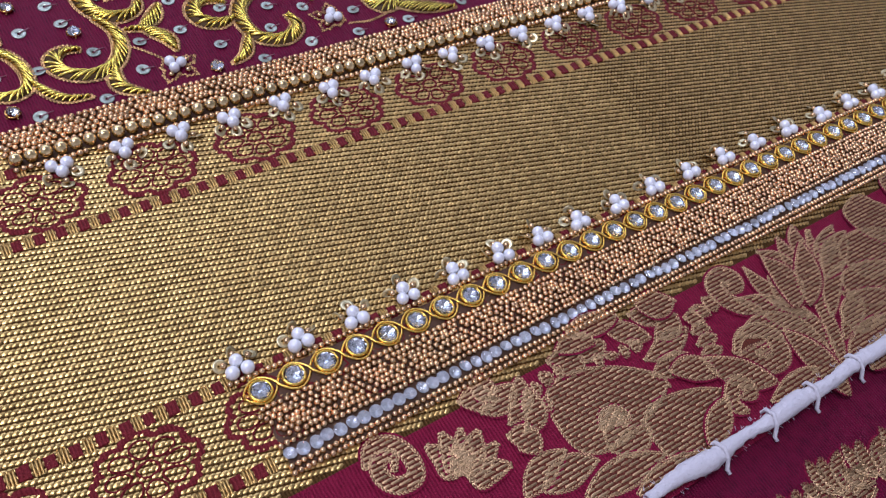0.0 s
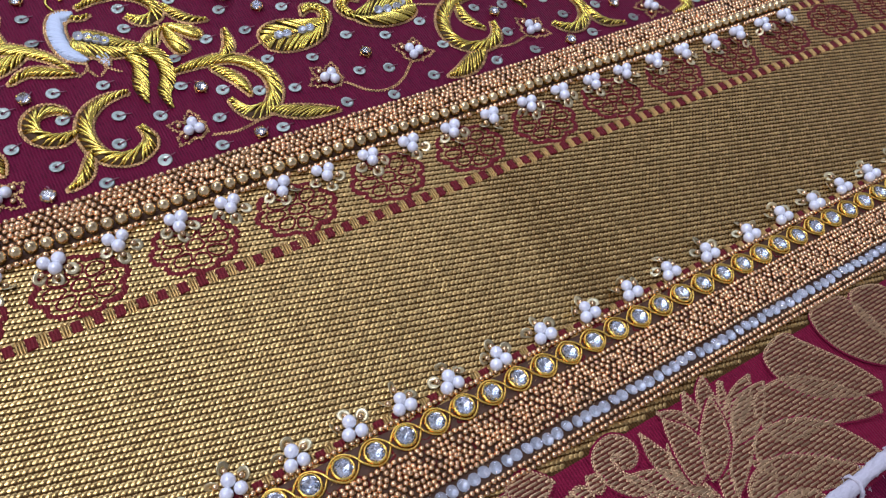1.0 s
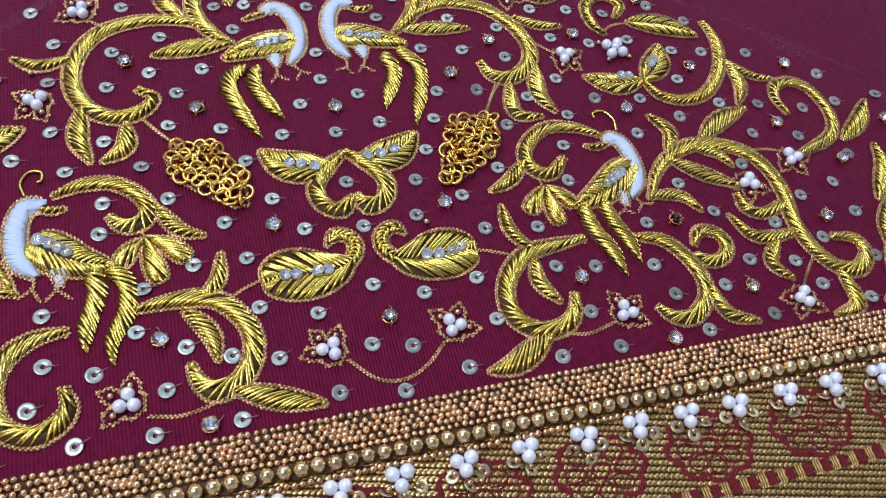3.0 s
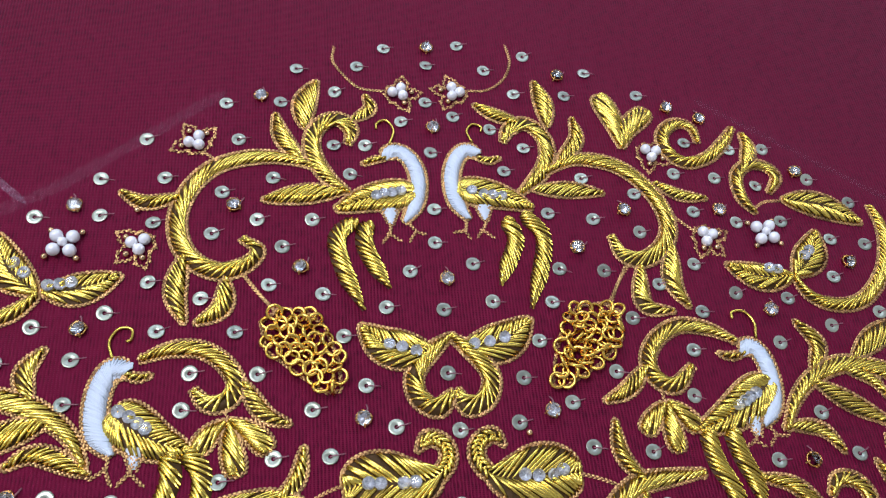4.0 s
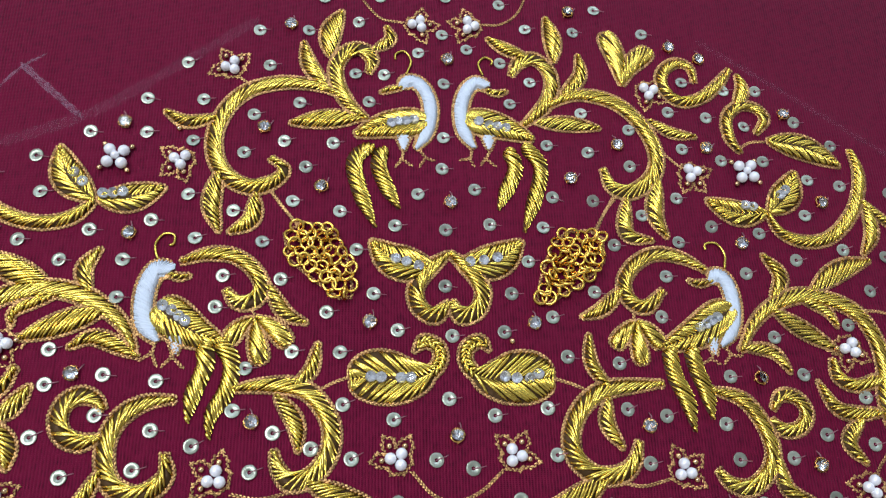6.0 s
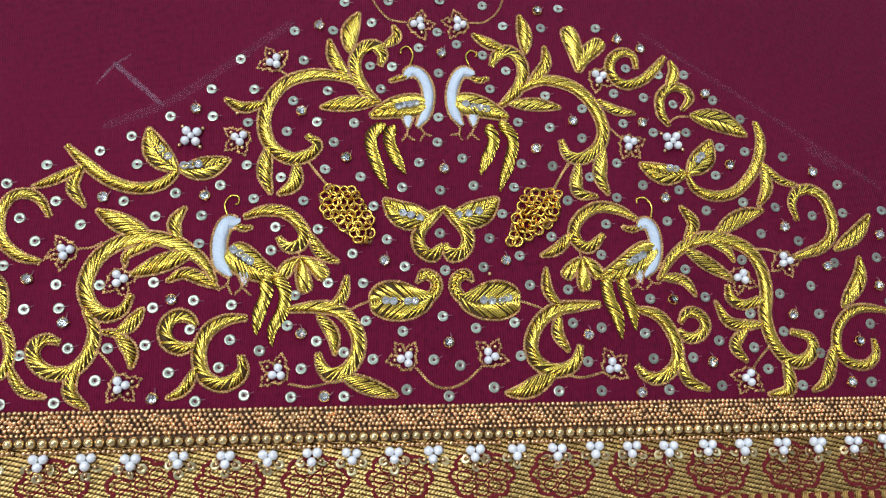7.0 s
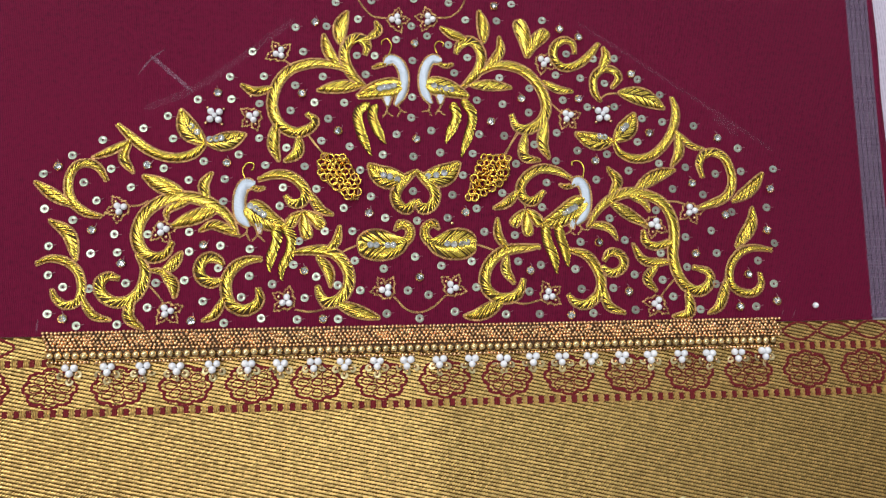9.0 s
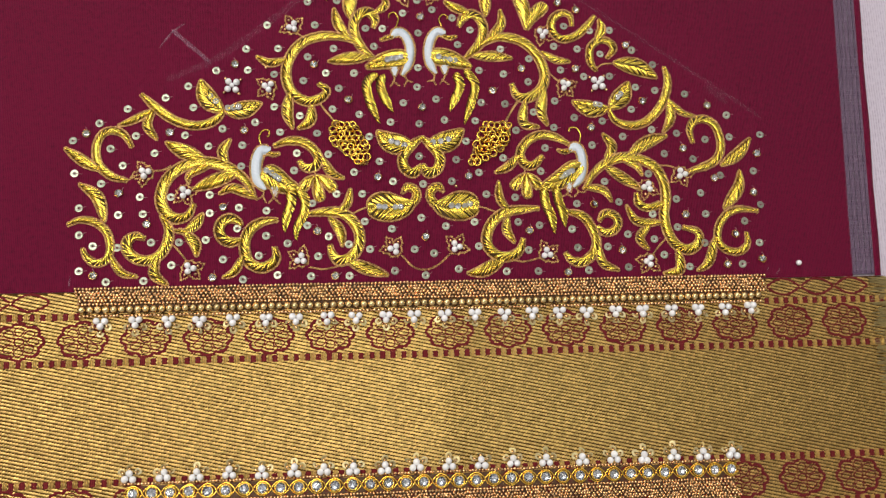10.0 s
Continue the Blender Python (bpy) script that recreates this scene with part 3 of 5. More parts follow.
def woven_beads(parent, x0, x1, ytop, rows, gap, pitch, keep, rest, rng, r=0.82):
    """Slanting runs of beads between two couched rows."""
    x, k = x0, 0
    while x <= x1:
        for j in range(rows):
            lean = 0.75 * j + 0.35 * math.sin(k * 0.9)
            c = (x + lean + rng.uniform(-0.2, 0.2), ytop - gap * j + rng.uniform(-0.25, 0.25), 0.85 + rng.uniform(-0.15, 0.35))
            if keep[0] < x < keep[1]:
                place("bead", SEED, parent, *c, rz=rng.uniform(0, 3), scale=r * rng.uniform(0.92, 1.06))
            else:
                ball(rest, c, r * rng.uniform(0.92, 1.06), 5, 8, 0.92)
        x += pitch
        k += 1


def trim_base(y0, y1, x0, x1):
    s = Shape()
    box(s, (x0, y0, 0.02), (x1, y1, 0.36))
    return s.mesh("thread_bed", [BED], False)


rng = random.Random(21)
trim = thing("beaded_trim", "antique gold bead trim with a row of large round beads", "trim")
part("thread_bed", trim_base(-9.6, 1.0, -147, 147), trim)
rest = Shape()
near = (-60, -42)
bead_row(trim, -148.5, 149.5, 0.75, 1.52, near, rest, rng)
woven_beads(trim, -148.5, 147.0, -0.7, 4, 1.22, 1.5, near, rest, rng)
bead_row(trim, -147, 148.5, -5.75, 1.5, near, rest, rng)
bead_row(trim, -146, 147.5, -10.75, 1.5, near, rest, rng, skip=12, r=0.86)
tagged(part("beads", rest.mesh("beads", [BEAD]), trim), kind="stuff")
for k in range(91):
    place("round_bead", ROUND, trim, -145.4 + 3.23 * k, -8.15 + rng.uniform(-0.12, 0.12), 1.45, rz=k, label="" if k else "large round gold bead")

low_trim = thing("stone_trim", "bead and crystal trim with round foiled stones in gold wire", "trim")
part("thread_bed", trim_base(-100.4, -79.6, -124, 127), low_trim)
rest = Shape()
near = (-98, -82)
bead_row(low_trim, -127, 128.5, -78.7, 1.34, near, rest, rng, wob=0.08, r=0.74)
bead_row(low_trim, -124, 127.5, -86.2, 1.34, near, rest, rng, r=0.72)
woven_beads(low_trim, -125, 126, -87.5, 6, 1.14, 1.36, near, rest, rng, r=0.72)
bead_row(low_trim, -124, 127.5, -94.5, 1.34, near, rest, rng, r=0.72)
bead_row(low_trim, -124, 127.5, -99.1, 1.34, near, rest, rng, wob=0.06, r=0.72)
bead_row(low_trim, -124, 127.5, -100.6, 1.34, near, rest, rng, wob=0.06, r=0.72)
tagged(part("beads", rest.mesh("beads", [BEAD]), low_trim), kind="stuff")

# round foiled stones, each in a bezel, with a gilt wire winding round them
s = Shape()
lathe(s, [(2.05, 0.0), (2.55, 0.0), (2.62, 0.5), (2.45, 1.0), (2.2, 1.15), (2.0, 0.95), (1.98, 0.4)], 20)
BEZEL = s.mesh("bezel", [WIRE])
s = Shape()
crystal(s, 2.02, 0.75, 8)
KUNDAN = s.mesh("stone", [STONE, SPARKLE_FOIL], False)
for k in range(35):
    x = -122.4 + 7.3 * k
    y = -82.5 + rng.uniform(-0.2, 0.2)
    bz = place("bezel", BEZEL, low_trim, x, y, 0.35, label="gold bezel round a foiled stone" if k == 0 else "")
    st = place("stone", KUNDAN, bz, 0, 0, 0.1, rz=rng.uniform(0, 3), rx=rng.uniform(-0.1, 0.1), ry=rng.uniform(-0.1, 0.1))
wire = Shape()
for q in (-1, 1):
    u = np.arange(-126, 129.5, 0.35)
    y = -82.5 + q * 2.85 * np.sign(np.cos((u + 122.4) / 7.3 * math.pi)) * np.abs(np.cos((u + 122.4) / 7.3 * math.pi)) ** 0.75
    tube(wire, np.stack([u, y, 0.75 + 0.25 * q * np.sin((u + 122.4) / 7.3 * math.pi)], 1), 0.30, 6)
part("gilt_wire", wire.mesh("gilt_wire", [WIRE]), low_trim, "gold wire winding round the stones")

# chain of small set crystals
s = Shape()
crystal(s, 1.42, 0.95, 6, 0.36)
CHATON = s.mesh("crystal", [STONE, WHITE_SPARKLE_FOIL], False)
for k in range(93):
    place("crystal", CHATON, low_trim, -123.2 + 2.72 * k, -96.8 + rng.uniform(-0.1, 0.1), 0, rz=rng.uniform(-0.3, 0.3), rx=rng.uniform(-0.25, 0.25), ry=rng.uniform(-0.25, 0.25))


# ---------------------------------------------------------------- sequins, stones, pearls
def sequin_mesh():
    s = Shape()
    lathe(s, [(0.45, 0.14), (0.50, 0.20), (1.2, 0.23), (1.62, 0.26), (1.74, 0.20), (1.2, 0.14), (0.45, 0.10)], 20)
    return s.mesh("sequin", [SEQUIN])


def tail_mesh():
    s = Shape()
    tube(s, [(0.0, 0, -0.05), (0.55, 0.02, 0.30), (1.7, 0.06, 0.42), (2.5, 0.2, 0.2), (3.1, 0.32, 0.02)], 0.13, 5)
    return s.mesh("stitch", [THREAD])


SEQUIN_MESH, TAIL = sequin_mesh(), tail_mesh()
rng = random.Random(77)


def sequin(x, y):
    ob = tagged(new("sequin", SEQUIN_MESH), "silvery gold cup sequin sewn flat on maroon silk", "sequin", "sequins on the maroon cloth")
    ob.location = (x * MM, y * MM, 0.12 * MM)
    ob.rotation_euler = (rng.gauss(0, 0.07), rng.gauss(0, 0.07), 0)
    tail = part("stitch", TAIL, ob)
    tail.rotation_euler = (0, 0, rng.gauss(0.05, 0.18))


s = Shape()
lathe(s, [(0.9, 0.0), (1.5, 0.0), (1.72, 0.9), (1.6, 1.05), (1.35, 0.9), (1.1, 0.6)], 14)
for k in range(4):
    a = math.pi / 4 + k * math.pi / 2
    tube(s, [(1.65 * math.cos(a), 1.65 * math.sin(a), 0.2), (1.72 * math.cos(a), 1.72 * math.sin(a), 1.1), (1.3 * math.cos(a), 1.3 * math.sin(a), 1.5)], 0.22, 5)
CUP = s.mesh("setting", [SETTING])
s = Shape()
crystal(s, 1.72, 1.15, 8)
GEM = s.mesh("stone", [STONE, SPARKLE_FOIL], False)
s = Shape()
tube(s, [(1.4, 0.2, 0.5), (2.2, 0.8, 0.6), (2.8, 1.6, 0.05)], 0.16, 5)
CUP_THREAD = s.mesh("stitch", [THREAD])


def rhinestone(x, y):
    ob = tagged(new("rhinestone", CUP), "round clear rhinestone in a small brass claw cup", "rhinestone", "rhinestones on the maroon cloth")
    ob.location = (x * MM, y * MM, 0)
    ob.rotation_euler = (0, 0, rng.uniform(0, 1.5))
    place("stone", GEM, ob, 0, 0, 0, rx=rng.gauss(0, 0.22), ry=rng.gauss(0, 0.22), label="faceted clear crystal")
    part("stitch", CUP_THREAD, ob)


s = Shape()
crystal(s, 1.34, 0.75, 8, 0.42)
lathe(s, [(1.34, 0.0), (1.34, 0.75)], 8, 1)
FLAT_GEM = s.mesh("small_rhinestone", [STONE, WHITE_SPARKLE_FOIL], False)


def small_stone(x, y, z=0.9):
    ob = tagged(new("small_rhinestone", FLAT_GEM), "small clear crystal sewn on gold embroidery", "rhinestone", "small crystals on gold embroidery")
    ob.location = (x * MM, y * MM, z * MM)
    ob.rotation_euler = (rng.gauss(0, 0.22), rng.gauss(0, 0.22), rng.uniform(0, 3))


def star_flower(x, y, angle, size=6.0):
    """Three pearls within a corded outline of three pointed petals and a rounded back towards the stalk."""
    ob = thing("pearl_flower", "three white pearls in a star of gold corded petals", "embroidery", "pearl flowers on the maroon cloth", (x, y, 0))
    cord = Shape()
    mid = radians(angle)
    tips = [mid + radians(d) + rng.gauss(0, 0.08) for d in (-72, 0, 72)]

    def at(r, a):
        return (r * math.cos(a), r * math.sin(a))

    line = [at(3.2, tips[0] - 0.75)]
    for k, a in enumerate(tips):
        line += [at(4.7, a - 0.36), at(size, a), at(4.5, a + 0.30), at(2.9, a + 0.63)]
    line += [at(3.5, mid + b) for b in (2.3, math.pi, 4.0)] + [line[0]]
    for i in range(len(line) - 1):
        links(cord, resample([line[i], line[i + 1]], 0.3), 0.24, 0.85)
    part("outline", cord.mesh("outline", CORD), ob, "gold corded petals")
    for k in range(3):
        a = mid + math.pi / 3 + k * 2 * math.pi / 3 + rng.gauss(0, 0.15)
        place("pearl", PEARL_SMALL, ob, *at(1.55, a), 1.2)
    for a in tips:
        place("gold_bead", GOLD_BEAD, ob, *at(3.5, a), 0.6)


def pearl_cross(x, y, angle):
    ob = thing("pearl_cross", "cross of four white pearls tipped with gold beads", "embroidery", "pearl flowers on the maroon cloth", (x, y, 0))
    for k in range(4):
        a = radians(angle) + k * math.pi / 2
        place("pearl", PEARL_MESH, ob, 2.45 * math.cos(a), 2.45 * math.sin(a), 1.3)
        place("gold_bead", GOLD_BEAD, ob, 4.7 * math.cos(a), 4.7 * math.sin(a), 0.7)
    place("pearl", PEARL_SMALL, ob, 0, 0, 1.9, scale=0.8)


s = Shape()
lathe(s, [(0.5, 0.05), (0.58, 0.12), (1.1, 0.18), (1.5, 0.14), (1.5, 0.08), (0.5, 0.0)], 16)
TINY_SEQUIN = s.mesh("sequin", [GOLD_SEQUIN])


def pearl_cluster(x, y, side, open_sequins):
    """Three pearls at the edge of a trim with beads and sequins beyond them; side -1 hangs down, 1 stands up."""
    ob = thing("pearl_cluster", "three white pearls with gold beads and small sequins on the border", "pearls", "pearl clusters along the trims", (x, y, 0))
    for dx, dy in ((-1.5, 0), (1.5, 0), (0, 2.35 * side)):
        place("pearl", PEARL_MESH, ob, dx + rng.gauss(0, 0.12), dy + rng.gauss(0, 0.12), 1.5, scale=rng.uniform(0.94, 1.04))
    for dx, dy in ((-2.9, 2.6 * side), (2.9, 2.6 * side), (0, 4.7 * side)):
        q = rng.uniform(0.9, 1.1)
        place("gold_bead", GOLD_BEAD, ob, dx * 0.92 * q, dy * 0.94 * q, 1.05)
        place("sequin", TINY_SEQUIN, ob, dx * 1.12 * q, dy * 1.08 * q, 0.55, rx=rng.gauss(0, open_sequins), ry=rng.gauss(0, open_sequins))


for k, x in enumerate((-138, -124, -110.5, -98, -84, -70.5, -58, -45, -33, -20, -8, 5, 18, 31, 43, 55, 67, 80, 92, 105, 117, 129.5, 141)):
    pearl_cluster(x + 0.3, -12.9 + rng.gauss(0, 0.2), -1, 0.30 if k < 9 else 0.45)
for k, x in enumerate((-124, -110.5, -97.5, -84.5, -71.5, -58.5, -46.5, -34.5, -21.5, -8.5, 5, 18.5, 32, 46, 61.5, 75, 88, 101, 114, 127)):
    pearl_cluster(x, -77.0 + rng.gauss(0, 0.2), 1, 0.45)

def loose_bead(x, y):
    ob = tagged(new("loose_bead", GOLD_BEAD), "tiny gold bead sewn alone on maroon silk", "bead", "single beads on the maroon cloth")
    ob.location = (x * MM, y * MM, 0.7 * MM)


# a single pearl on the silk beyond the embroidery
s = Shape()
ball(s, (0, 0, 1.2), 1.3, 8, 12)
lone = tagged(new("loose_pearl", s.mesh("loose_pearl", [PEARL])), "single white pearl lying on the maroon silk", "pearl")
lone.location = (166.0 * MM, 6.0 * MM, 0.1 * MM)


def bird(neck, neck_width, beak, wing, breadth, patch, crest, feet):
    """An embroidered bird shape, worked in white satin stitch and gold purl, as one plain mesh."""
    s = Shape()
    path = spline(neck, 0.35)
    u = np.linspace(0, 1, len(path))
    half = np.clip(np.minimum(u / 0.10 + 0.45, (1 - u) / 0.25 + 0.25), 0, 1) * neck_width / 2
    padded(s, path, half, 0.75, 1)
    t, n = frames_of(path)
    r = random.Random(4)
    for i in range(0, len(path), 1):
        a = radians(58 + r.uniform(-5, 5))
        d = t[i] * math.cos(a) + n[i] * math.sin(a)
        stitch(s, path[i], d, half[i] / math.sin(a), 0.26, 0.75, 1)
    left, right = edges_of(path, half + 0.35)
    links(s, np.vstack([left, right[::-1], left[:2]]), slot=3)
    for pts, width, profile, vee in ((beak, 2.6, leaf_width, False), (wing, breadth, wing_width, True)):
        fill, cord = worked(pts, width, profile, 34, vee, pad=0.7 if width < 3 else 0.9, pitch=1.15, r=0.38)
        for sh, slots in ((fill, (0, 2)), (cord, (3, 3))):
            base = s.n
            s.v += sh.v
            s.f += [tuple(i + base for i in f) for f in sh.f]
            s.s += [slots[k] for k in sh.s]
            s.n += sh.n
    # the feathered top of the hind leg: a small white wedge with a corded edge
    wedge = resample([(patch[0], patch[1] + 1.9), (patch[0], patch[1] - 2.3)], 0.35)
    spread = np.linspace(2.1, 0.45, len(wedge))
    padded(s, wedge, spread, 0.7, 1)
    left, right = edges_of(wedge, spread + 0.25)
    links(s, left, 0.26, 0.8, slot=3)
    links(s, right, 0.26, 0.8, slot=3)
    for toe in feet:
        links(s, spline(toe, 0.3), 0.26, 0.8, slot=3)
    c3 = spline(crest, 0.4)
    tube(s, np.column_stack([c3, np.full(len(c3), 0.45)]), 0.34, 6)
    tagged(new("embroidered_bird", s.mesh("embroidered_bird", [ZARI, WHITE_SILK, ZARI_SHADED_BASE, CHAIN])),
           "white satin-stitched bird shape with gold purl wing", "embroidery", "bird shapes on the maroon cloth")


def grapes(x, y, outline, stalk, seed):
    """A cluster of small gilt rings within a corded outline."""
    ob = thing("ring_cluster", "cluster of small gilt rings sewn like grapes", "embroidery", "ring clusters", (x, y, 0))
    r = random.Random(seed)
    poly = np.array(outline, float)
    c = poly.mean(0)
    cord = Shape()
    links(cord, resample(np.vstack([poly, poly[:1]]), 0.3), 0.28, 0.9)
    world_part("outline", cord.mesh("outline", CORD), ob)
    thread(ob, stalk)
    meshes = []
    for k in range(3):
        sh = Shape()
        torus(sh, (0, 0, 0), 1.48 + 0.12 * k, 0.40, segs=16, sides=6)
        meshes.append(sh.mesh("ring", [WIRE]))
    lo, hi = poly.min(0), poly.max(0)
    yy, j = lo[1] + 0.8, 0
    while yy < hi[1]:
        xx = lo[0] + 0.4 + (1.2 if j % 2 else 0)
        while xx < hi[0]:
            a, b = poly, np.roll(poly, -1, 0)
            hit = (a[:, 1] > yy) != (b[:, 1] > yy)
            cross = a[hit, 0] + (yy - a[hit, 1]) / (b[hit, 1] - a[hit, 1]) * (b[hit, 0] - a[hit, 0])
            if (cross > xx).sum() % 2:
                px, py = xx + r.uniform(-0.35, 0.35), yy + r.uniform(-0.35, 0.35)
                place("ring", meshes[r.randrange(3)], ob, px - x, py - y, 1.0 + r.uniform(0, 0.8), rx=r.gauss(0, 0.42), ry=r.gauss(0, 0.42))
            xx += 2.45
        yy += 2.15
        j += 1


# white cotton basting roll along the cut edge of the panel
def basting():
    s = Shape()
    r = random.Random(12)
    xs = np.linspace(-66, 190, 330)
    rad = [1.75 + 1.0 * noise.noise((x * 0.07, 3.0, 0.0)) + 0.3 * noise.noise((x * 0.7, 1.0, 4.0)) for x in xs]
    ang = np.linspace(0, 2 * math.pi, 12, endpoint=False)
    v = []
    for x, q in zip(xs, rad):
        for a in ang:
            f = q * (1 + 0.16 * noise.noise((x * 0.5, 3 * math.cos(a), 3 * math.sin(a))))
            v.append((x, -138.9 + 1.6 * noise.noise((x * 0.06, 9, 0)) + f * math.cos(a), max(0.05, 1.5 + f * 0.85 * math.sin(a))))
    s.add(v, list(grid_faces(len(xs), 12)) + [tuple(range(12)), tuple(range((len(xs) - 1) * 12, len(xs) * 12))])
    ob = tagged(new("cotton_roll", s.mesh("cotton_roll", [COTTON])), "rolled white cotton edge basted along the fabric", "cord")
    loop = Shape()
    tube(loop, [(0.3, 2.4, 0.1), (0.1, 2.2, 2.2), (0, 0.2, 3.6), (-0.2, -1.8, 2.6), (-0.6, -3.4, 0.2), (-0.7, -4.6, 0.1)], 0.5, 7, taper=0.2)
    me = loop.mesh("basting_stitch", [COTTON])
    for k in range(16):
        place("basting_stitch", me, ob, -44.5 + 15.6 * k + r.uniform(-1, 1), -138.9, 0, rz=r.uniform(-0.15, 0.15))
    fuzz = Shape()
    for k in range(500):
        x, a = r.uniform(-66, 190), r.uniform(-0.4, 3.5)
        y, z = -138.9 + 2.0 * math.cos(a), 1.6 + 1.8 * math.sin(a)
        tube(fuzz, [(x, y, z), (x + r.uniform(-0.8, 0.8), y + 0.7 * math.cos(a) + r.uniform(-0.3, 0.3), z + 0.6 * math.sin(a))], 0.06, 3)
    tagged(part("fuzz", fuzz.mesh("fuzz", [COTTON]), ob), kind="stuff")


basting()


# ---------------------------------------------------------------- embroidery, motif by motif

vine = sprig(-153, 28.3, "gold purl scroll with leaves, couched on maroon silk")
stem(vine, [(-153, 28.3), (-148.1, 30.4), (-142, 29.3), (-137, 25), (-135.2, 18.6), (-136.3, 13.3), (-140.8, 11.6), (-144.9, 14.4), (-146.6, 18)], 3.8)
leaf(vine, [(-123.7, 5.6), (-129.4, 6.9), (-132.6, 10.1), (-135.4, 15.4)], 3.6)
leaf(vine, [(-149.2, 46.1), (-141.3, 40.2), (-137.9, 29.5)], 5.8)

vine = sprig(-127.8, 62.5, "gold purl scroll with leaves, couched on maroon silk")
stem(vine, [(-127.8, 62.5), (-131, 67.7), (-135.3, 69.9), (-139.9, 68.8), (-142.5, 64), (-142.5, 57.9), (-140.1, 52.8), (-135.1, 49), (-129.4, 47.5)], 4)
leaf(vine, [(-155.9, 62.1), (-147.9, 56.3), (-140.8, 52.1)], 5.3)

vine = sprig(-124.6, 86.3, "gold purl scroll with leaves, couched on maroon silk")
stem(vine, [(-124.6, 86.3), (-117.6, 79.8), (-110.1, 74.4), (-102.1, 72), (-95.1, 73), (-90.8, 76.2), (-89, 79)], 4.5)
leaf(vine, [(-133.9, 72), (-127.6, 74.6), (-118.8, 79.5)], 4.1)
leaf(vine, [(-117.3, 65.7), (-121.7, 72.3), (-119.1, 79.3)], 4.5)
leaf(vine, [(-99.5, 93.2), (-96.1, 84.4), (-89.3, 78.2)], 9.4, True)
leaf(vine, [(-72.7, 82.4), (-81.1, 79.1), (-88.6, 78.6)], 9, True)

vine = sprig(-114.5, 31.8, "gold purl scroll with leaves, couched on maroon silk")
stem(vine, [(-114.5, 31.8), (-111.5, 26.5), (-111.4, 21.2), (-113.5, 16.1), (-117.8, 12.7), (-123.5, 12.8), (-127.9, 16.2), (-128.6, 20.5), (-125.3, 23.1), (-121.1, 22)], 4.9)
leaf(vine, [(-111.1, 1.7), (-116.9, 6.8), (-115.5, 15.2)], 4.9)

vine = sprig(-97.2, 32.6, "three small gold purl leaflets on maroon silk")
leaf(vine, [(-97.2, 32.6), (-100.7, 27.3), (-104.7, 24.6)], 5.3)
leaf(vine, [(-109.2, 25), (-105.5, 24.7), (-101.7, 22.9)], 2.9)
leaf(vine, [(-99.4, 13.8), (-100.2, 19.4), (-104.7, 24.3)], 5.3)

vine = sprig(-75.8, 40.6, "large gold purl plume with leaves on maroon silk")
stem(vine, [(-75.8, 40.6), (-78.6, 46.2), (-82.9, 50.3), (-88.6, 53.6), (-95.7, 55.3), (-103.5, 54.5), (-110.1, 50.8), (-113.9, 45.3), (-115.1, 38.9), (-112.9, 33.2), (-108.5, 30.3), (-103.5, 31.7), (-101, 36.7)], 5.5)
leaf(vine, [(-113.7, 64.4), (-105.6, 60.1), (-96.1, 55.8)], 7.4)
leaf(vine, [(-86.1, 65.8), (-89.4, 60.2), (-87.3, 54)], 4.9)
leaf(vine, [(-101.8, 42.9), (-93.4, 46.5), (-82.4, 50.8)], 7)
leaf(vine, [(-103.4, 45.8), (-103.1, 49.9), (-94.2, 54)], 3.7)
leaf(vine, [(-90.5, 41), (-84.6, 43.6), (-74.8, 39.2)], 4.9)

vine = sprig(-80.8, 27.1, "small gold purl crescent curl on maroon silk")
stem(vine, [(-80.8, 27.1), (-83, 29.4), (-86.5, 30.2), (-89.4, 28.4), (-90.4, 24.9), (-88.9, 21.3), (-85, 19.7), (-80.9, 20.9)], 4.9)

vine = sprig(-65.7, 29.3, "gold purl scroll with leaves, couched on maroon silk")
stem(vine, [(-65.7, 29.3), (-71.8, 28.6), (-76.5, 25.8), (-79.2, 21.2), (-79.4, 15.6), (-77.5, 10.8), (-72.7, 8.3), (-68.5, 9.6), (-66, 12.8), (-66.9, 17.2)], 5.1)
leaf(vine, [(-88.4, 4.4), (-83.5, 7.1), (-80, 13.9)], 4.1)

vine = sprig(-67.2, 62.5, "gold purl scroll with leaves, couched on maroon silk")
stem(vine, [(-67.2, 62.5), (-61.5, 64.6), (-55.5, 64.5), (-50.6, 61.4), (-47.8, 56.6), (-49.5, 52.8), (-53.5, 52.4), (-56.4, 55.6)], 4.5)
leaf(vine, [(-36.8, 47.5), (-42.2, 50), (-46.7, 57.2)], 4.5)
thread(vine, [(-49.5, 51.9), (-49.6, 48.8)])
petal(vine, [(-49.8, 48.6), (-52.6, 46.2), (-55.2, 42.5)], 5.3)
petal(vine, [(-49.4, 48.1), (-48.3, 42.4), (-47.1, 37.4)], 5.7)
petal(vine, [(-49.1, 48.6), (-44.7, 46.2), (-40.9, 42.1)], 5.7)

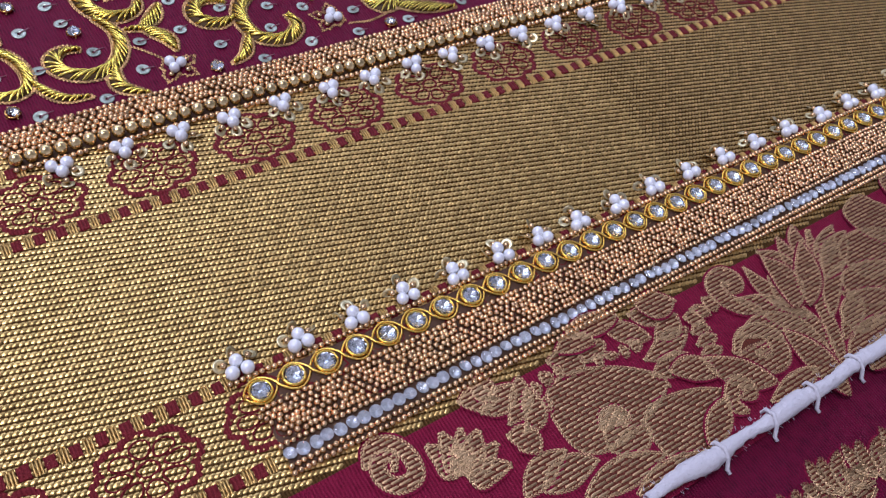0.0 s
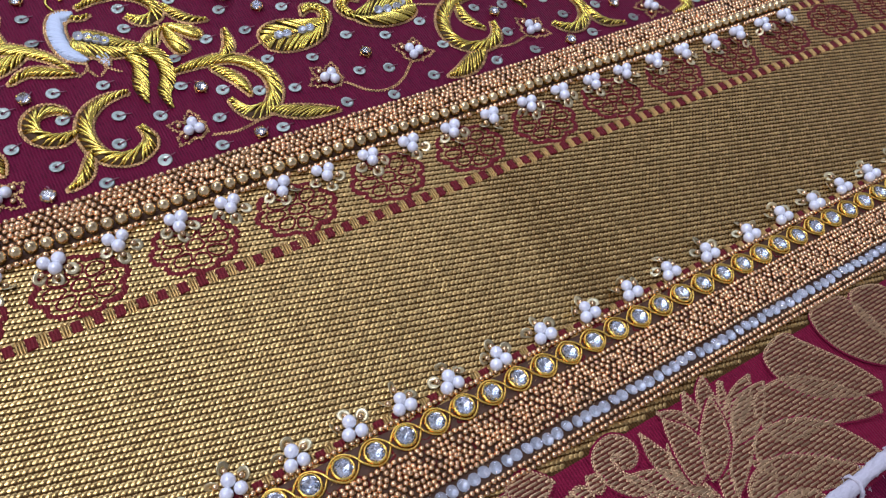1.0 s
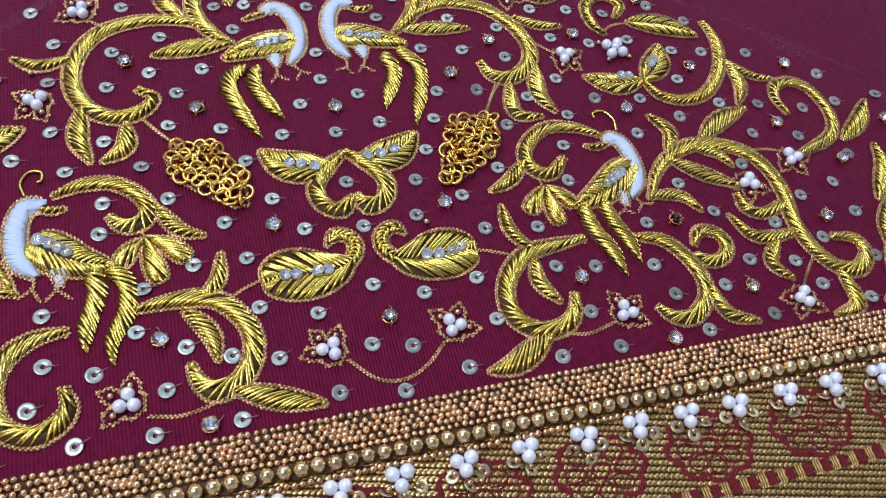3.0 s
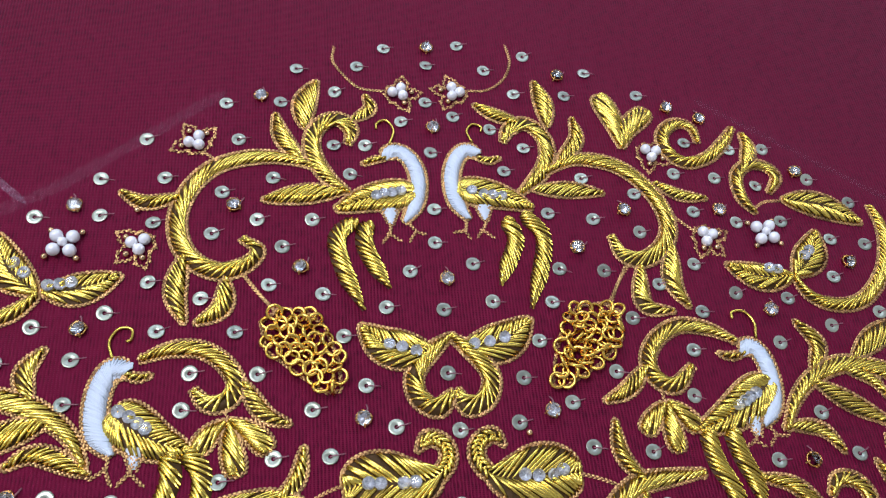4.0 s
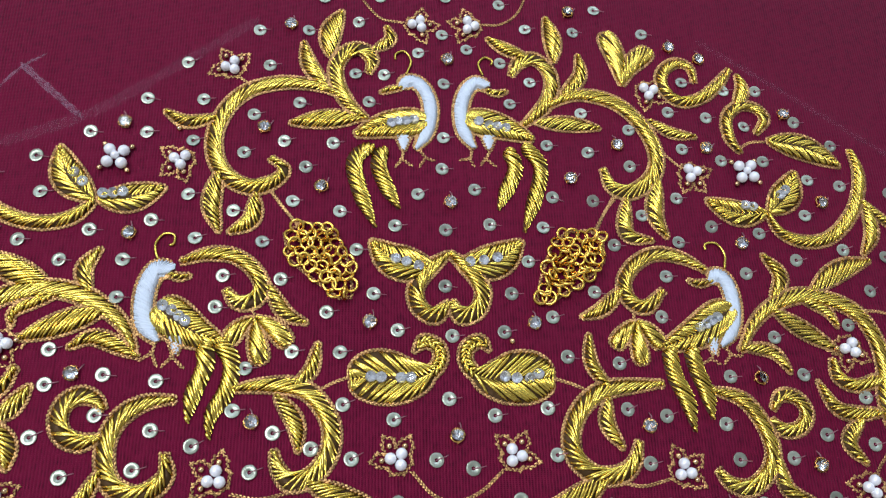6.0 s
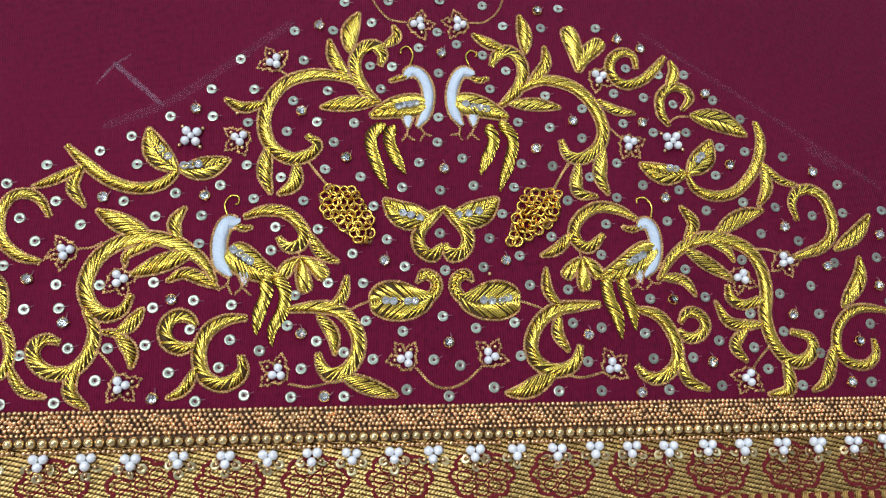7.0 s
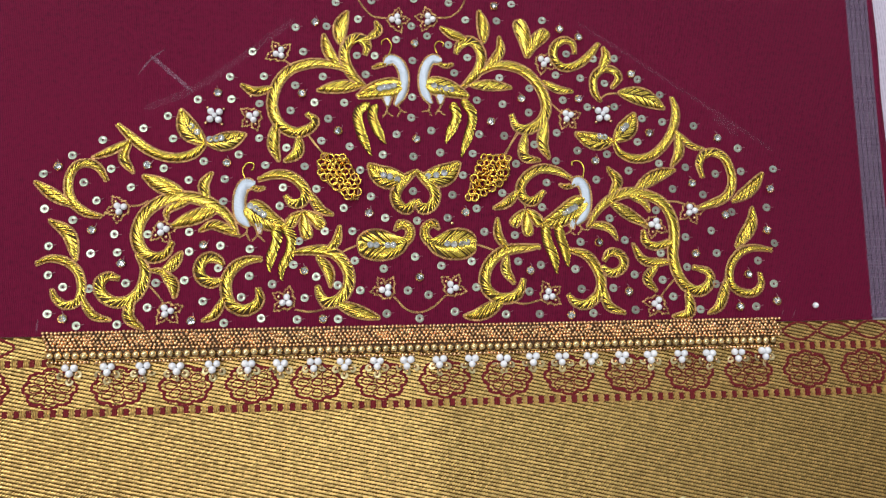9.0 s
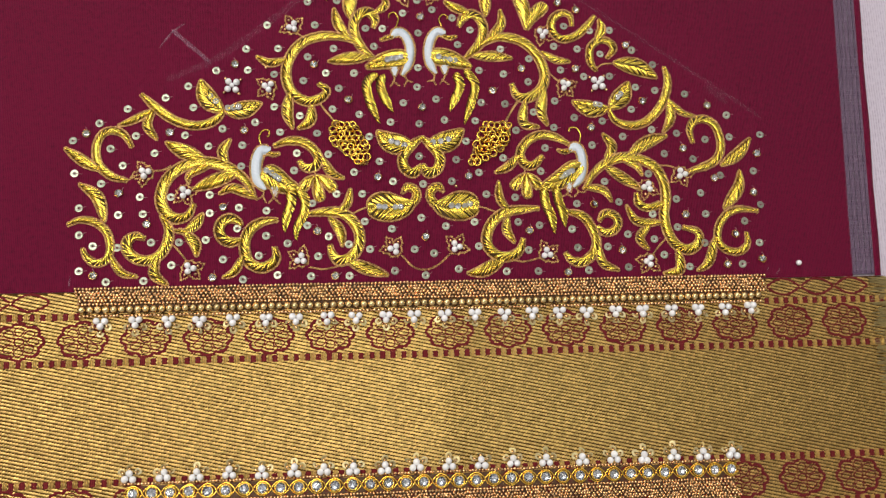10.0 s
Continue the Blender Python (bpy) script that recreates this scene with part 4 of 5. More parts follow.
vine = sprig(-53, 31.6, "gold purl scroll with leaves, couched on maroon silk")
stem(vine, [(-53, 31.6), (-45.6, 32.5), (-38.5, 32.1), (-34, 29.1), (-30.6, 23.1), (-31, 16.8), (-34.5, 12.1), (-39.2, 10.7), (-42.2, 13.8), (-43.3, 17.8)], 5.1)
leaf(vine, [(-34.2, 42.8), (-35.7, 35.9), (-40.3, 31.7)], 4.1)
leaf(vine, [(-37.7, 17.2), (-38.8, 24.1), (-43.5, 30.4)], 4.9)
leaf(vine, [(-18.4, 4.3), (-27, 7), (-36.3, 10.9)], 6.1)
thread(vine, [(-26.5, 34.6), (-30.4, 33.1), (-34.6, 30.8)])

vine = sprig(-26.7, 33.8, "gold purl paisley with a row of crystals")
paisley(vine, [(-26.7, 33.8), (-20.5, 34.6), (-14.1, 34), (-8.6, 34.9), (-5.4, 38.2), (-5.7, 41.8), (-9, 43.2), (-11.6, 40.5)], 14.8)

vine = sprig(22, 34.2, "gold purl paisley with a row of crystals")
paisley(vine, [(22, 34.2), (15.5, 34.6), (8.9, 33.9), (3.7, 34.8), (0.9, 38.2), (1.4, 41.8), (4.6, 43.3), (6.8, 40.9)], 14.8)
thread(vine, [(21.6, 34.4), (26.6, 32.8), (30.3, 31.1)])

vine = sprig(-22.2, 69.1, "heart of two gold purl leaves with crystals")
leaf(vine, [(-22.2, 69.1), (-15.5, 63.6), (-5.5, 62.1)], 10.7, True)
leaf(vine, [(16.6, 69.9), (9.2, 64.2), (-0.4, 62.6)], 10.7, True)
stem(vine, [(-2.4, 66.1), (-7.6, 61.7), (-10.9, 56.8), (-10.3, 52), (-6.4, 49.5), (-2.8, 53.1)], 4.9)
stem(vine, [(-2.4, 66.1), (2.8, 61.4), (5.8, 56.3), (4.3, 51.2), (0.1, 49.5), (-2.2, 53.5)], 4.9)

vine = sprig(-29.4, 110.7, "large gold purl scroll with leaves on maroon silk")
stem(vine, [(-29.4, 110.7), (-36.1, 113.5), (-44.8, 114.3), (-53.4, 111.9), (-58.4, 107.3), (-61.3, 101.4), (-62.1, 95.6), (-60.8, 89.7), (-57.5, 85.3), (-51.9, 82.9), (-46.3, 84.9), (-44, 88.4), (-47.7, 91.4)], 5.1)
leaf(vine, [(-75.2, 104.2), (-69.1, 101.2), (-61.7, 103.1)], 4.5)
leaf(vine, [(-59, 70.5), (-61.4, 78), (-60.3, 87.5)], 5.7)
leaf(vine, [(-56.8, 70.3), (-51.4, 74.2), (-50.9, 81.5)], 5.3)
thread(vine, [(-47.2, 82.2), (-44, 77.6), (-40.3, 73.3)])

vine = sprig(-23.2, 104, "gold purl scroll with leaves, couched on maroon silk")
stem(vine, [(-23.2, 104), (-28.2, 108.6), (-31.3, 114.9), (-31.5, 120.8), (-28.3, 125.5), (-24.4, 126), (-21.9, 122.6), (-22.9, 118.4)], 4.9)
leaf(vine, [(-30.3, 138.8), (-33.3, 131.3), (-33.6, 123.1)], 7)
leaf(vine, [(-40.7, 127.7), (-38.7, 120.1), (-33.6, 112.7)], 5.3)
leaf(vine, [(-43.3, 101.8), (-34.2, 103.5), (-24, 104.4)], 6.6)
leaf(vine, [(-18.2, 134.1), (-17, 129.6), (-21.8, 125.7)], 4.1)

vine = sprig(18.9, 103.7, "gold purl scroll with leaves, couched on maroon silk")
stem(vine, [(18.9, 103.7), (25.1, 110), (27.7, 116.6), (26.8, 122.1), (22.9, 125.6), (18.7, 123.7), (16.4, 119.4)], 4.9)
leaf(vine, [(27.3, 139.9), (29, 132.4), (28.9, 124.4)], 6.1)
leaf(vine, [(10, 131.5), (15.2, 128.3), (21.8, 125.8)], 4.9)
leaf(vine, [(35.9, 127.6), (35.9, 120.2), (29.3, 112.3)], 4.9)
leaf(vine, [(40.3, 103.8), (31.9, 104.7), (22.4, 104.7)], 5.7)

vine = sprig(26.1, 110, "large gold purl scroll with leaves on maroon silk")
stem(vine, [(26.1, 110), (33.4, 113.9), (40.6, 113.7), (46.6, 111.2), (51.4, 106.2), (54.5, 99.8), (55, 93.3), (52.2, 88), (46.6, 84.5), (41.7, 85.7), (39.7, 91.3)], 5.1)
leaf(vine, [(67.3, 102.2), (60.4, 103.2), (54.1, 106.8)], 4.1)
leaf(vine, [(55.2, 71.5), (52.6, 78.5), (54.6, 88.6)], 5.7)
leaf(vine, [(51.2, 70.7), (44.2, 72.6), (45.3, 83)], 4.9)
thread(vine, [(43, 83.6), (39.2, 78.8), (35.9, 72.5)])

vine = sprig(47.9, 118.1, "pair of gold purl petals on maroon silk")
petal(vine, [(47.9, 118.1), (47.3, 126.2), (44.6, 135.7)], 7.4)
petal(vine, [(48.1, 118.1), (50.7, 124), (57.5, 130.6)], 7)

vine = sprig(69.4, 120.1, "gold purl scroll with leaves, couched on maroon silk")
stem(vine, [(69.4, 120.1), (68.6, 125), (64.5, 126.3), (60, 122.5), (60.1, 116.7), (64.4, 113.2), (70.8, 114.9), (76.1, 119.4), (80.5, 125)], 4.1)

vine = sprig(82.3, 123.2, "gold purl scroll with leaves, couched on maroon silk")
leaf(vine, [(82.3, 123.2), (83.4, 118.2), (80.4, 111.9)], 4.9)
stem(vine, [(85.1, 104), (88.5, 108.7), (86.4, 112.2), (81.6, 112.8), (77.4, 109.1), (76.9, 102.5), (79.4, 97.7)], 3.9)
thread(vine, [(79.7, 99.2), (83.1, 101.1), (88.1, 101.4)])
leaf(vine, [(108, 94.4), (98.7, 99.7), (87.8, 101.8)], 9.4, True)

vine = sprig(84, 78.9, "gold purl scroll with leaves, couched on maroon silk")
stem(vine, [(84, 78.9), (86.7, 73.7), (93.2, 71.3), (100.6, 72.8), (107.7, 79.3), (111.7, 86.8), (113, 93.4), (111.7, 99.7)], 4.3)
leaf(vine, [(124.4, 75.6), (118, 77.7), (110.9, 84.7)], 3.5)
leaf(vine, [(108.9, 67.9), (112.9, 74.7), (112.5, 83.6)], 4.9)
leaf(vine, [(67.2, 82.9), (75.6, 79.2), (84, 79.4)], 8.6, True)
leaf(vine, [(94.2, 92.4), (90.7, 85.4), (84.4, 79.4)], 9.4, True)

vine = sprig(122.3, 63, "gold purl scroll with leaves, couched on maroon silk")
stem(vine, [(122.3, 63), (121.3, 68.8), (123.9, 73.3), (129.1, 74.2), (133.5, 71.1), (135.5, 63.7), (134.5, 57.5), (129.9, 52.8), (119, 49.1)], 4.3)
leaf(vine, [(149.7, 64.9), (143.3, 57.5), (134.6, 51.9)], 6.1)

vine = sprig(64.1, 62.8, "gold purl scroll with leaves, couched on maroon silk")
stem(vine, [(64.1, 62.8), (58.2, 66), (51.3, 67), (45.5, 64.1), (42, 59.1), (43, 54.1), (47.2, 52.5), (52.1, 57.1)], 4.5)
leaf(vine, [(30.1, 49.5), (36.1, 52.1), (41.5, 57.7)], 4.5)
thread(vine, [(43.6, 52.1), (43.6, 48.6)])
petal(vine, [(43.2, 48.6), (40.7, 45.8), (37.7, 42)], 5.3)
petal(vine, [(43.7, 48.2), (43.9, 42.7), (44.5, 37.7)], 5.3)
petal(vine, [(44.1, 48.6), (47.1, 46.2), (50.1, 42.3)], 5.5)

vine = sprig(48.9, 33.1, "gold purl scroll with leaves, couched on maroon silk")
stem(vine, [(48.9, 33.1), (40.8, 32.4), (33.7, 31.3), (28.2, 27.2), (25.2, 21.3), (25.6, 15.6), (30, 11.7), (35.6, 11.5), (39.5, 14.1), (41.4, 19.3)], 5.1)
leaf(vine, [(31.4, 45.4), (31.7, 37.6), (36, 31.6)], 4.1)
leaf(vine, [(37.5, 17.5), (34.1, 23.4), (34.9, 29.8)], 4.5)
leaf(vine, [(16, 4.2), (23.2, 5.3), (32.9, 10.9)], 6.6)
thread(vine, [(34.6, 10.4), (41, 9), (47.5, 10.4)])

vine = sprig(60.9, 31.5, "gold purl scroll with leaves, couched on maroon silk")
stem(vine, [(60.9, 31.5), (68.5, 29.2), (72.7, 23.4), (74.2, 17), (72.3, 11.9), (67.3, 8.3), (62.6, 9.1), (59.7, 12.4)], 4.7)
leaf(vine, [(83.5, 4.4), (76.4, 7.8), (74.7, 16.5)], 4.5)
stem(vine, [(76, 26.8), (78.5, 30.1), (82.8, 29.5), (84.7, 25.8), (82.3, 22.2), (78, 21.5), (75.1, 24.2)], 4.1)

vine = sprig(70.3, 41.3, "large gold purl plume with leaves on maroon silk")
stem(vine, [(70.3, 41.3), (74.3, 47.8), (79.8, 52.8), (87.9, 56.1), (95.9, 55.3), (103, 51.9), (106.8, 45.2), (107.5, 37.3), (105.9, 28.9), (107.1, 21.2), (110.6, 15.1), (116.2, 13), (121.1, 16.5), (120.7, 21.3), (114.1, 23.3)], 5.1)
leaf(vine, [(110.3, 66.5), (101.4, 63.5), (92.1, 57.7)], 6.6)
leaf(vine, [(80.2, 67.4), (84.4, 61.3), (80.9, 55.2)], 4.9)
leaf(vine, [(96.2, 41.7), (88.2, 46.6), (80.2, 52.2)], 5.7)
leaf(vine, [(97.4, 47.8), (94.9, 52.2), (88.6, 55.1)], 3.7)
leaf(vine, [(82.5, 35.8), (78.6, 41.1), (70.4, 42.3)], 4.1)
stem(vine, [(93.9, 39.3), (94.7, 34.4), (99.4, 32.5), (106.7, 34.8)], 3.9)
leaf(vine, [(88.8, 33.7), (93.6, 26.3), (105.5, 25.8)], 4.5)
leaf(vine, [(97.7, 13.4), (94, 18.7), (98.8, 24.7)], 4.5)
leaf(vine, [(103.6, 2.4), (111.3, 4.3), (110.8, 14.2)], 4.9)

vine = sprig(149.9, 30.4, "gold purl scroll with leaves, couched on maroon silk")
stem(vine, [(149.9, 30.4), (141.8, 31.4), (135.5, 29.3), (130.8, 23.5), (130, 16.5), (133.6, 12.6), (139.5, 11.8), (143.5, 15.3), (143.4, 20.4)], 3.8)
leaf(vine, [(143.2, 49.5), (141.7, 41.1), (134.1, 31.7)], 6.2)
leaf(vine, [(119.2, 3.4), (124.8, 7.4), (128.9, 18.8)], 4.9)

vine = sprig(-12.2, 12.6, "thin gold corded swag between pearl flowers")
thread(vine, [(-12.2, 12.6), (-7.5, 7.6), (-2.1, 6.3), (3.3, 8.3), (8.4, 12.7)])

vine = sprig(-51.8, 8.3, "thin gold corded stalk of a pearl flower")
thread(vine, [(-51.8, 8.3), (-46.1, 7.3), (-40.1, 8.5), (-36.6, 10.2)])

vine = sprig(-128.9, 47.6, "thin gold corded stalk of a pearl flower")
thread(vine, [(-128.9, 47.6), (-126.1, 49.4), (-124.4, 49.8)])
thread(vine, [(-117.8, 51.7), (-114.4, 52), (-111.5, 53.5)])

vine = sprig(-110.5, 19.8, "thin gold corded stalk of a pearl flower")
thread(vine, [(-110.5, 19.8), (-107.4, 16.8), (-103.8, 12.2)])

vine = sprig(-56.7, 115.2, "thin gold corded stalk of a pearl flower")
thread(vine, [(-56.7, 115.2), (-54, 113.2), (-51.5, 112.2)])

vine = sprig(106.1, 52.3, "thin gold corded stalk of a pearl flower")
thread(vine, [(106.1, 52.3), (110.2, 51.9), (113.7, 50.7)])

vine = sprig(106.5, 19, "thin gold corded stalk of a pearl flower")
thread(vine, [(106.5, 19), (101.9, 14.3), (99.6, 11.5)])

vine = sprig(57.4, 96.6, "thin gold corded stalk of a pearl flower")
thread(vine, [(57.4, 96.6), (60, 93.9), (61.9, 92.4)])

vine = sprig(-25.5, 150.3, "thin gold corded tendril of a pearl flower")
thread(vine, [(-25.5, 150.3), (-26, 145.9), (-23.6, 141.2), (-19.4, 136.6), (-13.5, 135.6)])

vine = sprig(21.3, 152.6, "thin gold corded tendril of a pearl flower")
thread(vine, [(21.3, 152.6), (21.7, 146.4), (19.1, 140.4), (14.2, 136.6), (8.9, 136.2)])

bird([(-69.5, 60), (-72.4, 60.5), (-74.2, 57.5), (-74.9, 53.3), (-74.5, 48.4), (-73, 45.1), (-71, 42.8)], 4.3, [(-64.8, 59.2), (-67.3, 58.6), (-70.3, 59.4)], [(-56.1, 42.8), (-63.6, 45.4), (-72, 51.4)], 11.5, (-66.7, 42.1), [(-72.8, 63), (-73.7, 66.7), (-72, 69.6), (-69.5, 69.4), (-69.4, 67.1), (-70.4, 66.7)],
     [[(-71.5, 42.5), (-71.9, 40.1), (-74.3, 38.4)], [(-71.9, 40.1), (-70.7, 37.1)], [(-66.7, 41.4), (-67.3, 39.2), (-69.3, 37)], [(-67.3, 39.2), (-64.8, 36.6)]])
vine = sprig(-60.9, 42.5, "pair of curved gold purl plumes")
plume(vine, [(-60.9, 42.5), (-59.5, 37.8), (-61.8, 30.6), (-62.6, 23.9)], 4.3)
plume(vine, [(-57.4, 42.8), (-53.9, 38.4), (-54.4, 31.4), (-57.4, 25.7), (-57.7, 20.3)], 4.3)

bird([(-14.5, 115), (-11.1, 116.4), (-8, 114.1), (-6.3, 109.1), (-6.6, 103.8), (-8.1, 99.3), (-10.3, 95.6)], 3.6, [(-19.6, 112.2), (-16.6, 113.6), (-13.7, 114.1)], [(-26.3, 99.1), (-17.8, 102.4), (-7.2, 104)], 10.2, (-13.6, 97.5), [(-12.8, 118.1), (-11.4, 122.5), (-13.1, 125.8), (-15.5, 124.8), (-15.7, 123)],
     [[(-13.6, 94.9), (-14.1, 92.4), (-15.6, 90.3)], [(-14.1, 92.4), (-11.8, 90.6)], [(-9.2, 95), (-7.8, 93), (-5.9, 92.2)], [(-7.8, 93), (-9.3, 90.6)]])
vine = sprig(-21.7, 96.4, "pair of curved gold purl plumes")
plume(vine, [(-21.7, 96.4), (-26.3, 91.8), (-25.3, 84), (-21, 72.7)], 4.3)
plume(vine, [(-19, 95.7), (-20.2, 90.2), (-18, 84.1), (-14.9, 78)], 4.3)

bird([(9.4, 115.4), (6.7, 116.7), (4, 114.4), (2.2, 109.3), (2.1, 104), (3.3, 99.5), (5.1, 96.4)], 3.6, [(15, 114.5), (12.2, 113.5), (9.2, 114.3)], [(21.3, 99.5), (12.7, 103.1), (3.1, 105.1)], 9.8, (9.2, 98.4), [(8.4, 119.1), (7.3, 122.6), (9, 124.9), (11.2, 124.1), (10.9, 122.5)],
     [[(4.5, 95.5), (3.9, 93.2), (1.5, 92.7)], [(3.9, 93.2), (4.8, 91.1)], [(9.5, 95.8), (8.2, 93.3), (6.9, 91.6)], [(8.2, 93.3), (10.5, 91.2)]])
vine = sprig(13.8, 96.3, "pair of curved gold purl plumes")
plume(vine, [(13.8, 96.3), (16, 90.9), (13.3, 84.2), (10.7, 78.4)], 4.3)
plume(vine, [(18.3, 97.7), (22.7, 91.7), (21.1, 83.3), (17.1, 72.3)], 4.3)

bird([(64.6, 60.6), (67.7, 61.2), (69.6, 58.6), (70.2, 53.8), (69.5, 49), (67.5, 45.2), (65.3, 42.7)], 3.7, [(59, 59.7), (62.1, 59), (65.6, 59.8)], [(50, 42.1), (59.3, 45.8), (69.8, 52.6)], 10.7, (63.3, 42.7), [(69.3, 63.3), (69.9, 67.3), (68, 70.2), (65.1, 70), (64.8, 68.3)],
     [[(66.5, 42.3), (67.6, 40.4), (70.1, 40)], [(67.6, 40.4), (65.7, 38.4)], [(63.2, 41.5), (62.3, 39.4), (59.6, 38)], [(62.3, 39.4), (64.1, 38)]])
vine = sprig(51.6, 42.3, "pair of curved gold purl plumes")
plume(vine, [(51.6, 42.3), (52.2, 35), (54.7, 28.5), (55.4, 21.4)], 4.3)
plume(vine, [(57.1, 42.3), (58.1, 36.1), (59.9, 30.4), (60.3, 24.3)], 4.3)

# crystals sewn on the gold work
for x, y in ((-70.3, 51.4), (-68.3, 50.1), (-66.3, 48.6), (-64.9, 47.5), (-16.8, 102.6), (-14.9, 103.1), (-12.9, 103.3), (-10.8, 103.8), (6.7, 104), (9.3, 103), (11.6, 102.6), (14, 102.3), (60.2, 47.1), (61.7, 48)):
    small_stone(x, y)
for x, y in ((63.3, 48.8), (65, 50), (-21.8, 34.4), (-19.3, 34.2), (-14.7, 34), (-12.3, 34.2), (10.1, 34.7), (12.9, 34.3), (15.9, 34.3), (18.2, 35), (-15.9, 64), (-13.1, 63.3), (-10.1, 62.5), (2.8, 63.6)):
    small_stone(x, y)
for x, y in ((6.2, 64), (9.7, 65), (-94.6, 85.4), (-92.3, 82.9), (-87.3, 79.8), (-85, 80), (-82.5, 80.4), (77.8, 81.2), (79.8, 80.8), (88.3, 84.7), (89.9, 86.2)):
    small_stone(x, y)

grapes(-34.0, 64.1, [(-43.2, 70.3), (-39.1, 73.7), (-33.6, 72.8), (-29.5, 69), (-26.7, 60.6), (-26.4, 54.2), (-29.5, 53.8), (-35.9, 58.6), (-42, 63.8)], [(-46.7, 81.6), (-43.5, 77.2), (-40.1, 72.9)], 3)

grapes(28.2, 63.8, [(37.7, 71.1), (33.9, 73.3), (28, 72.5), (23.8, 68), (20.7, 59.9), (19.2, 53.6), (22.1, 53.2), (31, 58.4), (37.3, 64.4)], [(41.7, 83), (38.6, 77.9), (35.5, 72.9)], 6)

# pearl flowers
star_flower(-121.8, 50.6, 195)
star_flower(-105, 41.8, 300)
star_flower(-102.1, 8.7, 305)
star_flower(-55.7, 11.8, 150)
star_flower(-15.7, 15.5, 118)
star_flower(11.4, 16.2, 60)
star_flower(51.4, 12.4, 35)
star_flower(97.5, 8.1, 235)
star_flower(115.5, 48.1, 285)
star_flower(99, 42.1, 255)
star_flower(64.2, 90.5, 310)
star_flower(55.1, 116, 330)
star_flower(-59.2, 118.5, 120)
star_flower(-69.8, 89.9, 220)
star_flower(-9.4, 134.7, 5)
star_flower(5.2, 135.2, 170)
pearl_cross(-85.5, 90.1, 40)
pearl_cross(79.7, 91.4, 50)

# sequins, row by row from the top of the arch down
for x, y in ((7.6, 152), (-12.4, 150.3), (25.6, 148.7), (-1.4, 144.7), (-19.8, 143.8), (14.1, 143.3), (42.1, 143.2), (-35.3, 142.6), (55.6, 135.6), (21.3, 135.3), (-25.7, 135), (35.1, 135), (-2.6, 132), (-39.3, 131.4), (-52.5, 130.7), (4.2, 127.4), (-9.3, 125.6), (13.4, 123.4), (65.5, 119.7), (-49.2, 119.5), (-70.5, 119.3), (-26.4, 118), (-18.7, 118), (87.1, 117.8)):
    sequin(x, y)
for x, y in ((21.5, 117.5), (77.5, 117.5), (-2.5, 115.9), (15.5, 110.3), (60.2, 109.7), (-22.7, 109.3), (71.1, 108.4), (-40.9, 108.2), (35.2, 108.2), (-65.6, 108.1), (96.9, 108), (-79.7, 107.8), (81.8, 106), (-52.5, 104.1), (48.2, 103.5), (106.4, 100.8), (-3, 99.1), (62.7, 98.1), (-78.9, 97.8), (24.9, 97.8), (-92.6, 97.5), (-44.4, 96.5), (-31.9, 96.4), (36.1, 96.1)):
    sequin(x, y)
for x, y in ((-67.3, 95.8), (85.5, 95.1), (73.4, 94.9), (-54.4, 92.8), (47.3, 92.3), (-104.6, 90.2), (-3.6, 89.8), (97.4, 89.7), (-38.7, 89.2), (106.5, 88.2), (120.5, 86.4), (-114.2, 84.8), (4.8, 84), (59.1, 83.1), (25.3, 82.4), (-10, 82.3), (36.1, 81.7), (-67.2, 80.6), (-102.2, 80.3), (-130.2, 79.7), (-41.6, 79.4), (94.6, 79), (49, 77.8), (-29.8, 76.9)):
    sequin(x, y)
for x, y in ((-56, 76.4), (139.6, 76.1), (67.7, 75.1), (8.3, 74.2), (22.2, 73.7), (-75.4, 73.4), (80.6, 73.4), (-15.9, 73.3), (-141.8, 73.2), (-3.1, 72.4), (-89.5, 70.5), (58, 70.4), (40.6, 69.2), (103.4, 69.2), (-64.6, 68.8), (-48.5, 68.2), (-105.5, 67.6), (-126.3, 67.4), (115, 67.4), (-25.5, 66.6), (154.7, 66.5), (89.6, 66), (139.8, 65.5), (-152.6, 65.4)):
    sequin(x, y)
for x, y in ((128.2, 64.4), (17.7, 64.2), (-80.9, 62.9), (-95.4, 62.6), (75.1, 62), (-136.7, 61.7), (53.4, 60.8), (-118.2, 59.6), (-57.3, 59.2), (-43.6, 58.5), (108.4, 57.7), (-3.6, 57.3), (34.1, 56.3), (12.9, 55.6), (-21.2, 55.1), (121.7, 55.1), (-131.4, 54.1), (-81.3, 53.4), (-58.5, 51.3), (-151.3, 50.8), (-32.4, 50.3), (50.8, 50), (22.9, 49.6), (149.7, 49.2)):
    sequin(x, y)
for x, y in ((100.2, 48.3), (133.8, 47.3), (-140.1, 46.1), (-15.4, 45.9), (10.6, 45.7), (79.7, 44.9), (-2.2, 44.6), (-94.5, 40.7), (-40.2, 40.5), (-29, 40.4), (-123.8, 40.1), (-110.8, 39.9), (25.8, 39.6), (123.8, 39.1), (38.6, 38), (-50.7, 36.4), (112.2, 36.4), (-148.8, 35.5), (85.6, 35.3), (-82, 34.9), (66.4, 34.8), (-70.3, 33.4), (151.4, 33.3), (-122.3, 32.6)):
    sequin(x, y)
